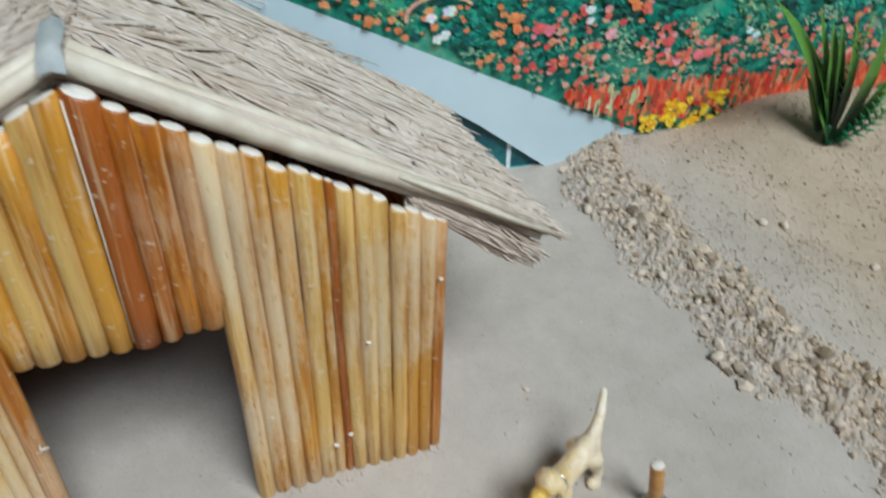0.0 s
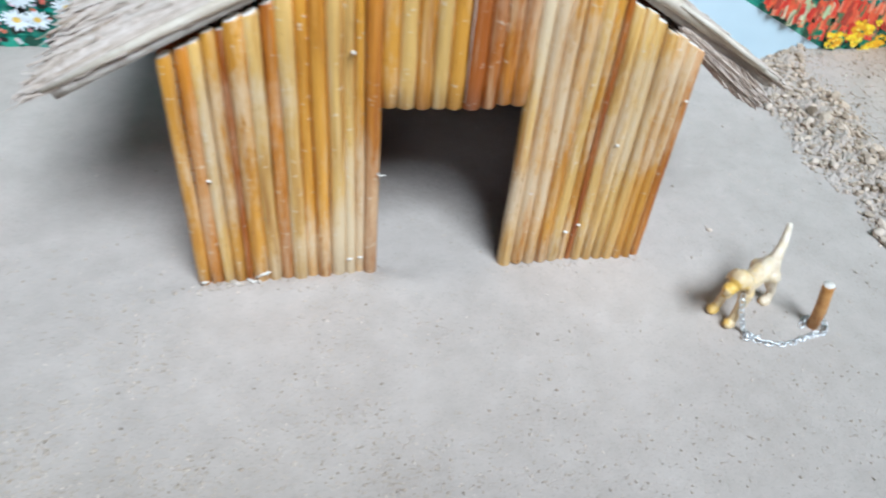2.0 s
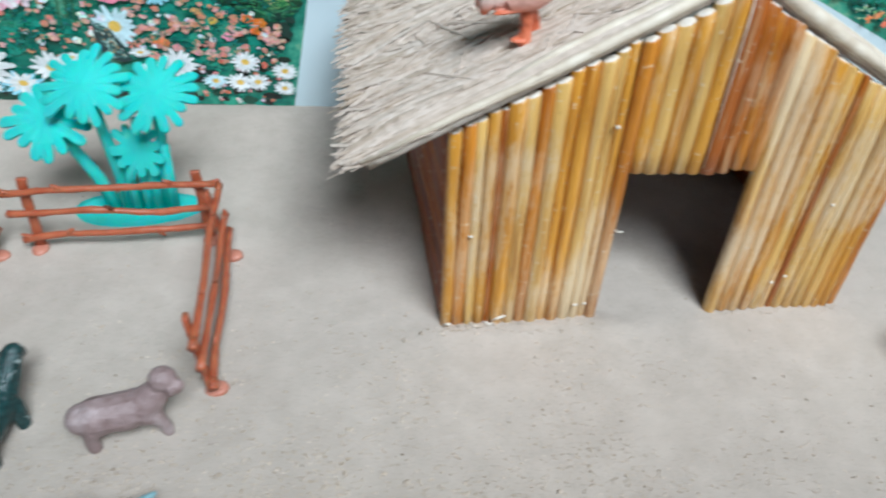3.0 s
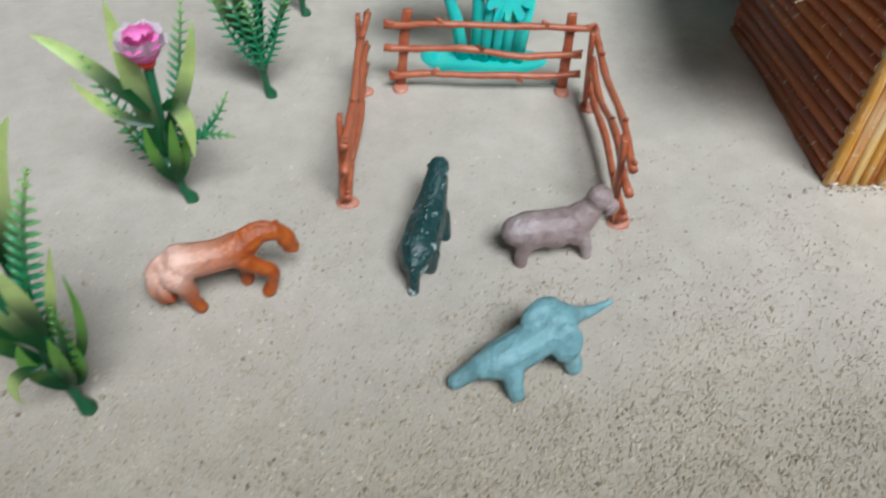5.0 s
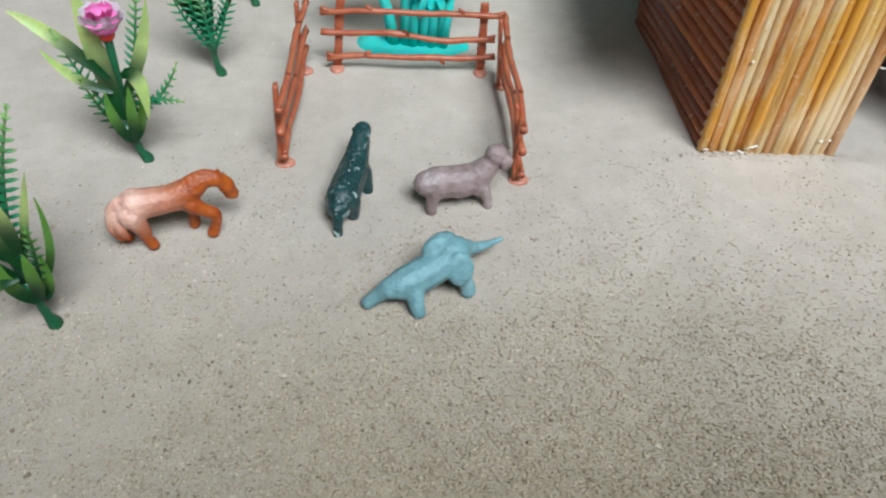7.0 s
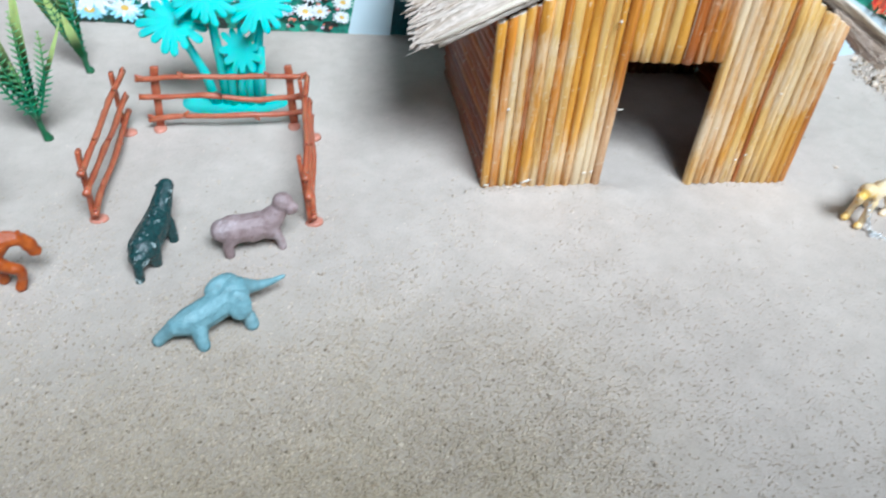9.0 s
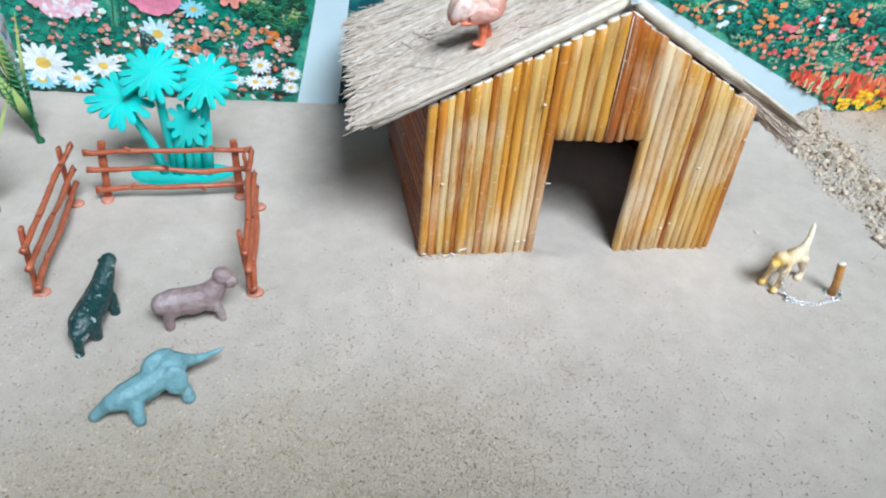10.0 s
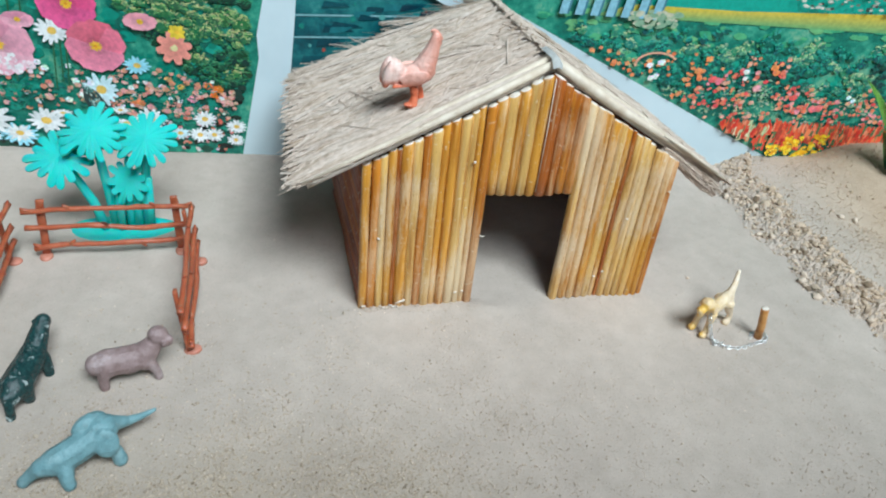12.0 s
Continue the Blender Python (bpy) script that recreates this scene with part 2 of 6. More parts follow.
for _m in (TEAL, ORANGE):
    _b = _m.node_tree.nodes["Principled BSDF"]
    _b.inputs["Subsurface Weight"].default_value, _b.inputs["Subsurface Scale"].default_value = 0.7 if _m is TEAL else 0.25, 0.004
METAL, _n, _l, _b = material("chain_steel", 0.42, 1.0)
_b.inputs["Base Color"].default_value = (0.86, 0.87, 0.87, 1)
INK = ink_material("printed_ink")
LEAF_PRINT = leaf_print("printed_garden", [(0.38, (0.012, 0.085, 0.065)), (0.50, (0.02, 0.20, 0.14)), (0.58, (0.06, 0.34, 0.23)), (0.68, (0.25, 0.48, 0.30))])
POND_PRINT = leaf_print("printed_pond", [(0.38, (0.004, 0.045, 0.06)), (0.5, (0.01, 0.10, 0.12)), (0.62, (0.03, 0.20, 0.20)), (0.7, (0.08, 0.30, 0.28))])
PAPER = speckled("poster_paper", (0.58, 0.70, 0.75), (0.66, 0.78, 0.83), 12, 0.45)
LEAF = leaf_material("plastic_leaf", (0.70, 0.80, 0.30), (0.010, 0.075, 0.018))
LEAF_DARK = leaf_material("dark_plastic_leaf", (0.20, 0.42, 0.06), (0.008, 0.06, 0.018))
LEAF_TEAL = leaf_material("plastic_fern", (0.42, 0.60, 0.18), (0.02, 0.20, 0.09))
STEM = speckled("plastic_stem", (0.008, 0.07, 0.03), (0.02, 0.12, 0.045), 90, 0.35)
PURPLE = speckled("purple_petal", (0.56, 0.018, 0.50), (0.74, 0.10, 0.70), 160, 0.4, 0.0004)
WHITE_PINK = speckled("white_pink_petal", (0.86, 0.72, 0.80), (0.90, 0.86, 0.88), 120, 0.45, 0.0004)
PINK = speckled("pink_petal", (0.80, 0.08, 0.42), (0.86, 0.30, 0.58), 120, 0.45, 0.0004)
WHITE_RIM = speckled("pale_petal", (0.62, 0.56, 0.66), (0.80, 0.78, 0.80), 160, 0.45, 0.0003)
RED = speckled("red_petal", (0.55, 0.02, 0.015), (0.7, 0.06, 0.03), 120, 0.4)
THATCH = speckled("thatch_bed", (0.56, 0.48, 0.40), (0.68, 0.605, 0.535), 140, 0.8, 0.0012, 500)
STRAW, _n, _l, _b = material("straw", 0.6)
_g = _n.new("ShaderNodeNewGeometry")
_c = ramp(_n, _l, _g.outputs["Random Per Island"], [(0.0, (0.33, 0.235, 0.15)), (0.05, (0.51, 0.41, 0.33)), (0.4, (0.60, 0.50, 0.425)), (1.0, (0.69, 0.60, 0.535))])
_l.new(blend(_n, _l, _c, ramp(_n, _l, noise_node(_n, _l, 240, 3), [(0.3, (0.7, 0.66, 0.6)), (0.7, (1.08, 1.06, 1.04))]), 0.7, "MULTIPLY"), _b.inputs["Base Color"])


def toy_material(name, low, high, patch, rough, scale=70, share=(0.5, 0.6), fade=None, bare=None):
    """Painted plastic with worn patches; fade: the wear thins out along the body, from one x to the other; bare: and downwards, from one z to the other."""
    m, n, l, b = material(name, rough)
    c = ramp(n, l, noise_node(n, l, scale * 3, 4), [(0.3, low), (0.7, high)])
    worn = ramp(n, l, noise_node(n, l, scale, 4, 0.6), [(share[0], (0, 0, 0)), (share[1], (1, 1, 1))])
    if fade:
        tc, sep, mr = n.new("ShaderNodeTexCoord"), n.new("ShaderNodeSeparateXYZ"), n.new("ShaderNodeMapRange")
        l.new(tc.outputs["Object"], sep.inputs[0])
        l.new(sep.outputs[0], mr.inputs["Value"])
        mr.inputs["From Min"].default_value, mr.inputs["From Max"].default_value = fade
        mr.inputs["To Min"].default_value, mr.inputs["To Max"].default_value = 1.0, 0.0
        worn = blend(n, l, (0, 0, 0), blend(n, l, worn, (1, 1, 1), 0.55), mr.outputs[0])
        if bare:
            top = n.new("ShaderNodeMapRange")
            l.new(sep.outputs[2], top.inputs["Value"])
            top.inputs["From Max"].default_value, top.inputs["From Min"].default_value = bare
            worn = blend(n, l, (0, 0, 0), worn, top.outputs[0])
    # a second, darker wash, and the dents of a crude casting
    c = blend(n, l, blend(n, l, c, patch, worn), ramp(n, l, noise_node(n, l, 170, 5, 0.7), [(0.36, (0.66, 0.52, 0.44)), (0.48, (1, 1, 1)), (0.66, (1.12, 1.12, 1.12))]), 0.32, "MULTIPLY")
    l.new(c, b.inputs["Base Color"])
    dents = n.new("ShaderNodeMath")
    dents.operation, dents.inputs[1].default_value = "MULTIPLY_ADD", 0.45
    l.new(noise_node(n, l, 420, 4, 0.65), dents.inputs[0])
    l.new(noise_node(n, l, 150, 3, 0.6), dents.inputs[2])
    bump(n, l, b, dents.outputs[0], 0.7, 0.0022)
    return m


# ---- building helpers ----
def mesh_of(name, bm, mat, smooth=True):
    me = bpy.data.meshes.new(name)
    bm.normal_update()
    bm.to_mesh(me)
    bm.free()
    for m in mat if isinstance(mat, (list, tuple)) else [mat]:
        me.materials.append(m)
    if smooth:
        me.shade_smooth()
    return me


def part(name, bm, mat, parent, label="", smooth=True):
    ob = new(name, mesh_of(name, bm, mat, smooth))
    ob.parent = parent
    if label:
        tagged(ob, label)
    return ob


def thing(name, label, category, at=(0, 0, 0), turn=0.0, group="", kind=""):
    ob = new(name)
    ob.empty_display_size = 0.01
    ob.matrix_world = pose(*at, 0, 0, turn)
    return tagged(ob, label, category, group, kind)


def tube(bm, pts, radii, sides=8, cap=True, material_index=0, cap_index=None, flat=1.0):
    """A swept tube through pts, with a radius at each; flat squeezes it across."""
    pts = [Vector(p) for p in pts]
    if isinstance(radii, (int, float)):
        radii = [radii] * len(pts)
    rings, up = [], Vector((0, 0, 1))
    way = (pts[1] - pts[0]).normalized()
    side = way.cross(up) if abs(way.z) < 0.95 else way.cross(Vector((1, 0, 0)))
    side.normalize()
    for i, p in enumerate(pts):
        way = (pts[min(i + 1, len(pts) - 1)] - pts[max(i - 1, 0)]).normalized()
        side = (side - way * side.dot(way)).normalized()
        other = way.cross(side)
        rings.append([bm.verts.new(p + radii[i] * (math.cos(a) * side + flat * math.sin(a) * other)) for a in (2 * math.pi * k / sides for k in range(sides))])
    for a, b in zip(rings, rings[1:]):
        for k in range(sides):
            f = bm.faces.new((a[k], a[(k + 1) % sides], b[(k + 1) % sides], b[k]))
            f.material_index = material_index
    if cap:
        for ring in (rings[0][::-1], rings[-1]):
            f = bm.faces.new(ring)
            f.material_index = material_index if cap_index is None else cap_index
    return rings


def ball(bm, at, size, turn=(0, 0, 0), detail=2):
    size = size if isinstance(size, (tuple, list)) else (size,) * 3
    m = Matrix.LocRotScale(Vector(at), Euler([radians(a) for a in turn]), Vector(size))
    bmesh.ops.create_icosphere(bm, subdivisions=detail, radius=1, matrix=m)


def box(bm, lo, hi):
    lo, hi = Vector(lo), Vector(hi)
    bmesh.ops.create_cube(bm, size=1, matrix=Matrix.LocRotScale((lo + hi) / 2, None, hi - lo))


# ---- room that closes the place ----
def room():
    x0, x1, y0, y1, z0, z1 = -2.2, 3.2, -3.0, 1.5, -0.03, 5.2
    for name, lo, hi in (("wall_west", (x0 - 0.1, y0 - 0.1, z0), (x0, y1 + 0.1, z1)), ("wall_east", (x1, y0 - 0.1, z0), (x1 + 0.1, y1 + 0.1, z1)), ("wall_north", (x0, y1, z0), (x1, y1 + 0.1, z1))):
        bm = bmesh.new()
        box(bm, lo, hi)
        tagged(new(name, mesh_of(name, bm, WALL, False)), "plain pale plastered wall of the room", "wall", kind="structure")
    # an unseen low wall close behind the camera, added to shade the front sand
    w0, w1, sill = -0.757, -0.657, 0.685
    bm = bmesh.new()
    for lo, hi in (((x0, w0, z0), (-0.9, w1, z1)), ((2.2, w0, z0), (x1, w1, z1)), ((-0.9, w0, z0), (2.2, w1, sill)), ((-0.9, w0, 2.6), (2.2, w1, z1))):
        box(bm, lo, hi)
    tagged(new("shade_wall", mesh_of("shade_wall", bm, DARK_WALL, False)), "unseen dark wall with an opening, added to shade the front sand", "wall", kind="structure")
    bm = bmesh.new()
    box(bm, (x0 - 0.1, y0 - 0.1, z1), (x1 + 0.1, y1 + 0.1, z1 + 0.1))
    tagged(new("ceiling", mesh_of("ceiling", bm, WALL, False)), "plain pale ceiling of the room", "ceiling", kind="structure")
    bm = bmesh.new()
    box(bm, (x0 - 0.1, y0 - 0.1, z0 - 0.1), (x1 + 0.1, y1 + 0.1, z0))
    tagged(new("floor", mesh_of("floor", bm, FLOOR, False)), "dark grey cement floor under the sand", "floor", kind="structure")


room()


# ---- sand ----
def bell(v, c, w):
    return math.exp(-((v - c) / w) ** 2)


def step(v, a, b):
    t = min(1.0, max(0.0, (v - a) / (b - a)))
    return t * t * (3 - 2 * t)


def gravel_edge(y):
    """The inner edge of the gravel, as x at y."""
    return 0.364 + 0.020 * (1 - step(y, -0.06, 0.0)) + 0.022 * step(y, 0.14, 0.2) + 0.003 * math.sin(y * 70)


def sand_height(x, y):
    h = 0.0009 * noise.noise((x * 30, y * 30, 0)) + 0.0016 * noise.noise((x * 8, y * 8, 3))
    h += 0.042 * (bell(x, 0.532, 0.068) if x < 0.532 else bell(x, 0.532, 0.2)) * bell(y, 0.142, 0.075 if y < 0.142 else 0.05)
    h += 0.012 * bell(x, 0.56, 0.16) * (1 if y < 0.05 else bell(y, 0.05, 0.2)) * bell(y, 0.0, 0.28)
    # the bank: a slope towards the hut, then a level crest
    d = x - gravel_edge(y)
    h += 0.0125 * step(d, -0.002, 0.042) * (1 - step(d, 0.065, 0.13)) * bell(y, 0.05, 0.25)
    h += 0.006 * bell(x, 0.416, 0.030) * bell(y, 0.182, 0.03)
    # soft footprints and scuffs
    h += 0.0030 * bell(x, 0.093, 0.010) * bell(y, -0.010 - (x - 0.093) * 0.5, 0.004) + 0.0022 * bell(x, 0.045, 0.05) * bell(y, -0.008, 0.006)
    return h


def ground():
    nx, ny = 440, 330
    xs, ys = np.linspace(-0.95, 1.25, nx), np.linspace(-0.85, 0.8, ny)
    verts = [(x, y, sand_height(x, y) + 0.0005 * noise.noise((x * 160, y * 160, 7))) for y in ys for x in xs]
    faces = [(j * nx + i, j * nx + i + 1, (j + 1) * nx + i + 1, (j + 1) * nx + i) for j in range(ny - 1) for i in range(nx - 1)]
    me = bpy.data.meshes.new("ground")
    me.from_pydata(verts, [], faces)
    me.materials.append(SAND)
    me.shade_smooth()
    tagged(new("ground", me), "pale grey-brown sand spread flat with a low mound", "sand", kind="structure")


ground()


def pebble_mesh(name, items, mat, seed):
    """Many small clods in one mesh: jittered octahedra or icosahedra."""
    rng = random.Random(seed)
    bm = bmesh.new()
    bmesh.ops.create_icosphere(bm, subdivisions=1, radius=1)
    base_v, base_f = [v.co.copy() for v in bm.verts], [[v.index for v in f.verts] for f in bm.faces]
    bm.free()
    octa_v = [Vector(v) for v in ((1, 0, 0), (-1, 0, 0), (0, 1, 0), (0, -1, 0), (0, 0, 1), (0, 0, -1))]
    octa_f = [(0, 2, 4), (2, 1, 4), (1, 3, 4), (3, 0, 4), (2, 0, 5), (1, 2, 5), (3, 1, 5), (0, 3, 5)]
    verts, faces = [], []
    for x, y, r in items:
        vs, fs = (base_v, base_f) if r > 0.0011 else (octa_v, octa_f)
        turn = Euler((rng.uniform(0, 6), rng.uniform(0, 6), rng.uniform(0, 6))).to_matrix()
        sx, sy, sz = r * rng.uniform(0.7, 1.3), r * rng.uniform(0.7, 1.3), r * rng.uniform(0.6, 1.0)
        k, at = len(verts), Vector((x, y, sand_height(x, y) + r * rng.uniform(0.0, 0.6)))
        for v in vs:
            q = turn @ (v * rng.uniform(0.52, 1.32))
            verts.append(at + Vector((q.x * sx, q.y * sy, q.z * sz)))
        faces += [tuple(k + i for i in f) for f in fs]
    me = bpy.data.meshes.new(name)
    me.from_pydata(verts, [], faces)
    me.materials.append(mat)
    return me


def clods(x, y, scale):
    """Rounded, cracked lumps."""
    d = noise.voronoi((x * scale, y * scale, 0.0))[0]
    return math.sqrt(max(0.0, 1 - (d[0] / max(d[1], 1e-6)) ** 2)) * min(1.0, 0.35 + d[1])


def gravel_bed():
    nx, ny = 230, 440
    xs, ys = np.linspace(0.335, 0.62, nx), np.linspace(-0.33, 0.215, ny)
    verts = []
    for y in ys:
        for x in xs:
            inner = gravel_edge(y) + 0.006 * noise.noise((x * 60, y * 60, 2)) + 0.004 * noise.noise((x * 160, y * 160, 4))
            d = x - inner
            band = step(d, -0.004, 0.012) * (1 - 0.86 * step(d, 0.030, 0.055)) + 0.06 * step(d, 0.075, 0.105) * (1 - step(d, 0.13, 0.2))
            band *= (1 - step(y, 0.185, 0.21)) * (1 - step(x, 0.58, 0.61))
            wx, wy = x + 0.002 * noise.noise((x * 200, y * 200, 0)), y + 0.002 * noise.noise((x * 200, y * 200, 5))
            lumps = 0.0060 * max(0.0, noise.noise((x * 90, y * 90, 6)) + 0.35) * clods(wx, wy, 170) + 0.0026 * clods(wx + 3, wy, 380) + 0.0008 * noise.noise((x * 600, y * 600, 1))
            verts.append((x, y, sand_height(x, y) - 0.0014 + band * (lumps - 0.0004)))
    faces = [(j * nx + i, j * nx + i + 1, (j + 1) * nx + i + 1, (j + 1) * nx + i) for j in range(ny - 1) for i in range(nx - 1)]
    me = bpy.data.meshes.new("gravel_bed")
    me.from_pydata(verts, [], faces)
    me.materials.append(EARTH)
    tagged(new("gravel_bed", me), "crumbled sandy clods heaped on the slope of a low bank", "gravel", kind="stuff")


gravel_bed()


def gravel():
    rng = random.Random(4)
    items = []
    while len(items) < 13000:
        y = rng.uniform(-0.30, 0.205)
        inner = gravel_edge(y)
        x = inner + (0.040 * rng.random() ** 0.9 + abs(rng.gauss(0, 0.009)) if rng.random() < 0.92 else 0.24 * rng.random())
        if x < inner + 0.010 * noise.noise((y * 60, x * 60, 0)) + rng.uniform(-0.004, 0.004):
            continue
        near = x - inner < 0.045
        items.append((x, y, min(0.0026 if near else 0.0010, 0.00045 + rng.expovariate(1 / (0.00042 if near else 0.00016)))))
    for k in range(330):
        y = rng.uniform(-0.28, 0.19)
        items.append((gravel_edge(y) + 0.003 + 0.042 * rng.random(), y, 0.0015 + min(0.0024, rng.expovariate(1 / 0.0008))))
    tagged(new("gravel", pebble_mesh("gravel", items, CLOD, 1)), "ridge of loose sandy clods and gravel", "gravel", kind="stuff")
    items = []
    while len(items) < 90000:
        # thick in the coarse sand to the front, thinly strewn elsewhere
        x, y = rng.uniform(-0.42, 0.6), rng.triangular(-0.34, 0.22, -0.22)
        coarse = step(-y, 0.01, 0.25) * (1 - 0.85 * step(x, -0.04, 0.14)) * (0.6 + 0.4 * step(x, -0.34, -0.16))
        if rng.random() > 0.16 * step(0.05 - y, 0.0, 0.10) * (1 - step(x, 0.0, 0.2)) * step(noise.noise((x * 22, y * 22, 4)), -0.3, 0.35) + 0.012 + 0.62 * coarse * step(noise.noise((x * 16, y * 16, 1)) + 0.4 * coarse, -0.5, 0.5):
            continue
        items.append((x, y, rng.choice((0.0003, 0.0004, 0.0005, 0.0006, 0.0008) if coarse < 0.5 else (0.00035, 0.0004, 0.0005, 0.0007, 0.0010))))
    while len(items) < 94500:
        # crumbs lie about in patches
        x, y = rng.uniform(-0.42, 0.10), rng.uniform(-0.33, 0.03)
        if rng.random() < step(0.03 - y, 0.0, 0.2) * step(0.10 - x, 0.0, 0.16) * step(noise.noise((x * 20, y * 20, 9)), -0.25, 0.35):
            items.append((x, y, 0.0006 + min(0.0008, rng.expovariate(1 / 0.0002))))
    while len(items) < 112000:
        # fine lumps on the crest and the mound
        x, y = rng.uniform(0.40, 0.72), rng.uniform(-0.2, 0.2)
        if x > gravel_edge(y) + 0.035 and rng.random() < 0.35 + 0.65 * step(noise.noise((x * 25, y * 25, 3)), -0.2, 0.3):
            items.append((x, y, 0.0004 + min(0.0008, rng.expovariate(1 / 0.00022))))
    for k in range(130):
        along = rng.choice((rng.gauss(0.012, 0.010), rng.uniform(0.0, 0.084), rng.uniform(0.146, 0.2235)))
        items.append((along, -0.003 - abs(rng.gauss(0, 0.0030)), rng.uniform(0.0004, 0.0013 if along < 0.03 else 0.0008)))
    tagged(new("sand_grains", pebble_mesh("sand_grains", items, GRAIN, 2)), "coarse grains scattered over the sand", "sand", kind="stuff")


gravel()


def stones():
    rng = random.Random(9)
    for x, y, r in ((0.371, 0.126, 0.0052), (0.377, 0.118, 0.004), (0.376, 0.055, 0.0048), (0.369, -0.003, 0.0052), (0.374, 0.004, 0.004), (0.462, 0.060, 0.005), (0.450, 0.066, 0.0045), (0.49, 0.017, 0.004), (0.392, -0.036, 0.0042), (0.272, 0.012, 0.0022), (0.394, -0.056, 0.0045), (0.385, 0.10, 0.0045), (0.381, 0.03, 0.004), (0.372, 0.085, 0.0036)):
        bm = bmesh.new()
        r *= 0.8
        ball(bm, (0, 0, 0), (r, r * rng.uniform(0.6, 1), r * 0.7), (0, 0, rng.uniform(0, 180)))
        for v in bm.verts:
            v.co *= 0.85 + 0.45 * noise.noise(v.co * 420 + Vector((x * 90, y * 90, 0)))
        ob = new("stone", mesh_of("stone", bm, CLOD))
        ob.location = (x, y, sand_height(x, y) + r * 0.35)
        tagged(ob, "small pale sandy clod lying on the sand", "stone", "clods of the ridge")


stones()


# ---- house of canes ----
FRONT_W, EAVE_Z, APEX_X, APEX_Z, DEPTH = 0.2235, 0.1130, 0.1185, 0.1757, 0.155


def gable(x):
    return EAVE_Z + (APEX_Z - EAVE_Z) * (x / APEX_X if x < APEX_X else (FRONT_W - x) / (FRONT_W - APEX_X))


def cane_mesh(length, r, seed, slant=0.0):
    """One cane along z, slightly crooked and lumpy, with pale cut ends; slant: the top is cut along the roof."""
    rng = random.Random(seed)
    bm = bmesh.new()
    n = 7
    pts = [(rng.uniform(-1, 1) * 0.00025, rng.uniform(-1, 1) * 0.00025, length * k / (n - 1)) for k in range(n)]
    pts = [(0, 0, 0)] + [(x, y, z) for x, y, z in pts[1:-1]] + [(0, 0, length)]
    radii = [r * rng.uniform(0.95, 1.04) for _ in pts]
    pts = [(0, 0, 0)] + [(0, 0, length * 0.006)] + pts[1:-1] + [(0, 0, length * 0.994), (0, 0, length)]
    radii = [radii[0] * 0.86] + [radii[0]] + radii[1:-1] + [radii[-1], radii[-1] * 0.84]
    rings = tube(bm, pts, radii, 10, True, 0, 1)
    for ring in rings[-2:]:
        for v in ring:
            v.co.z += slant * v.co.x
    return mesh_of("cane", bm, [CANE, PITH])


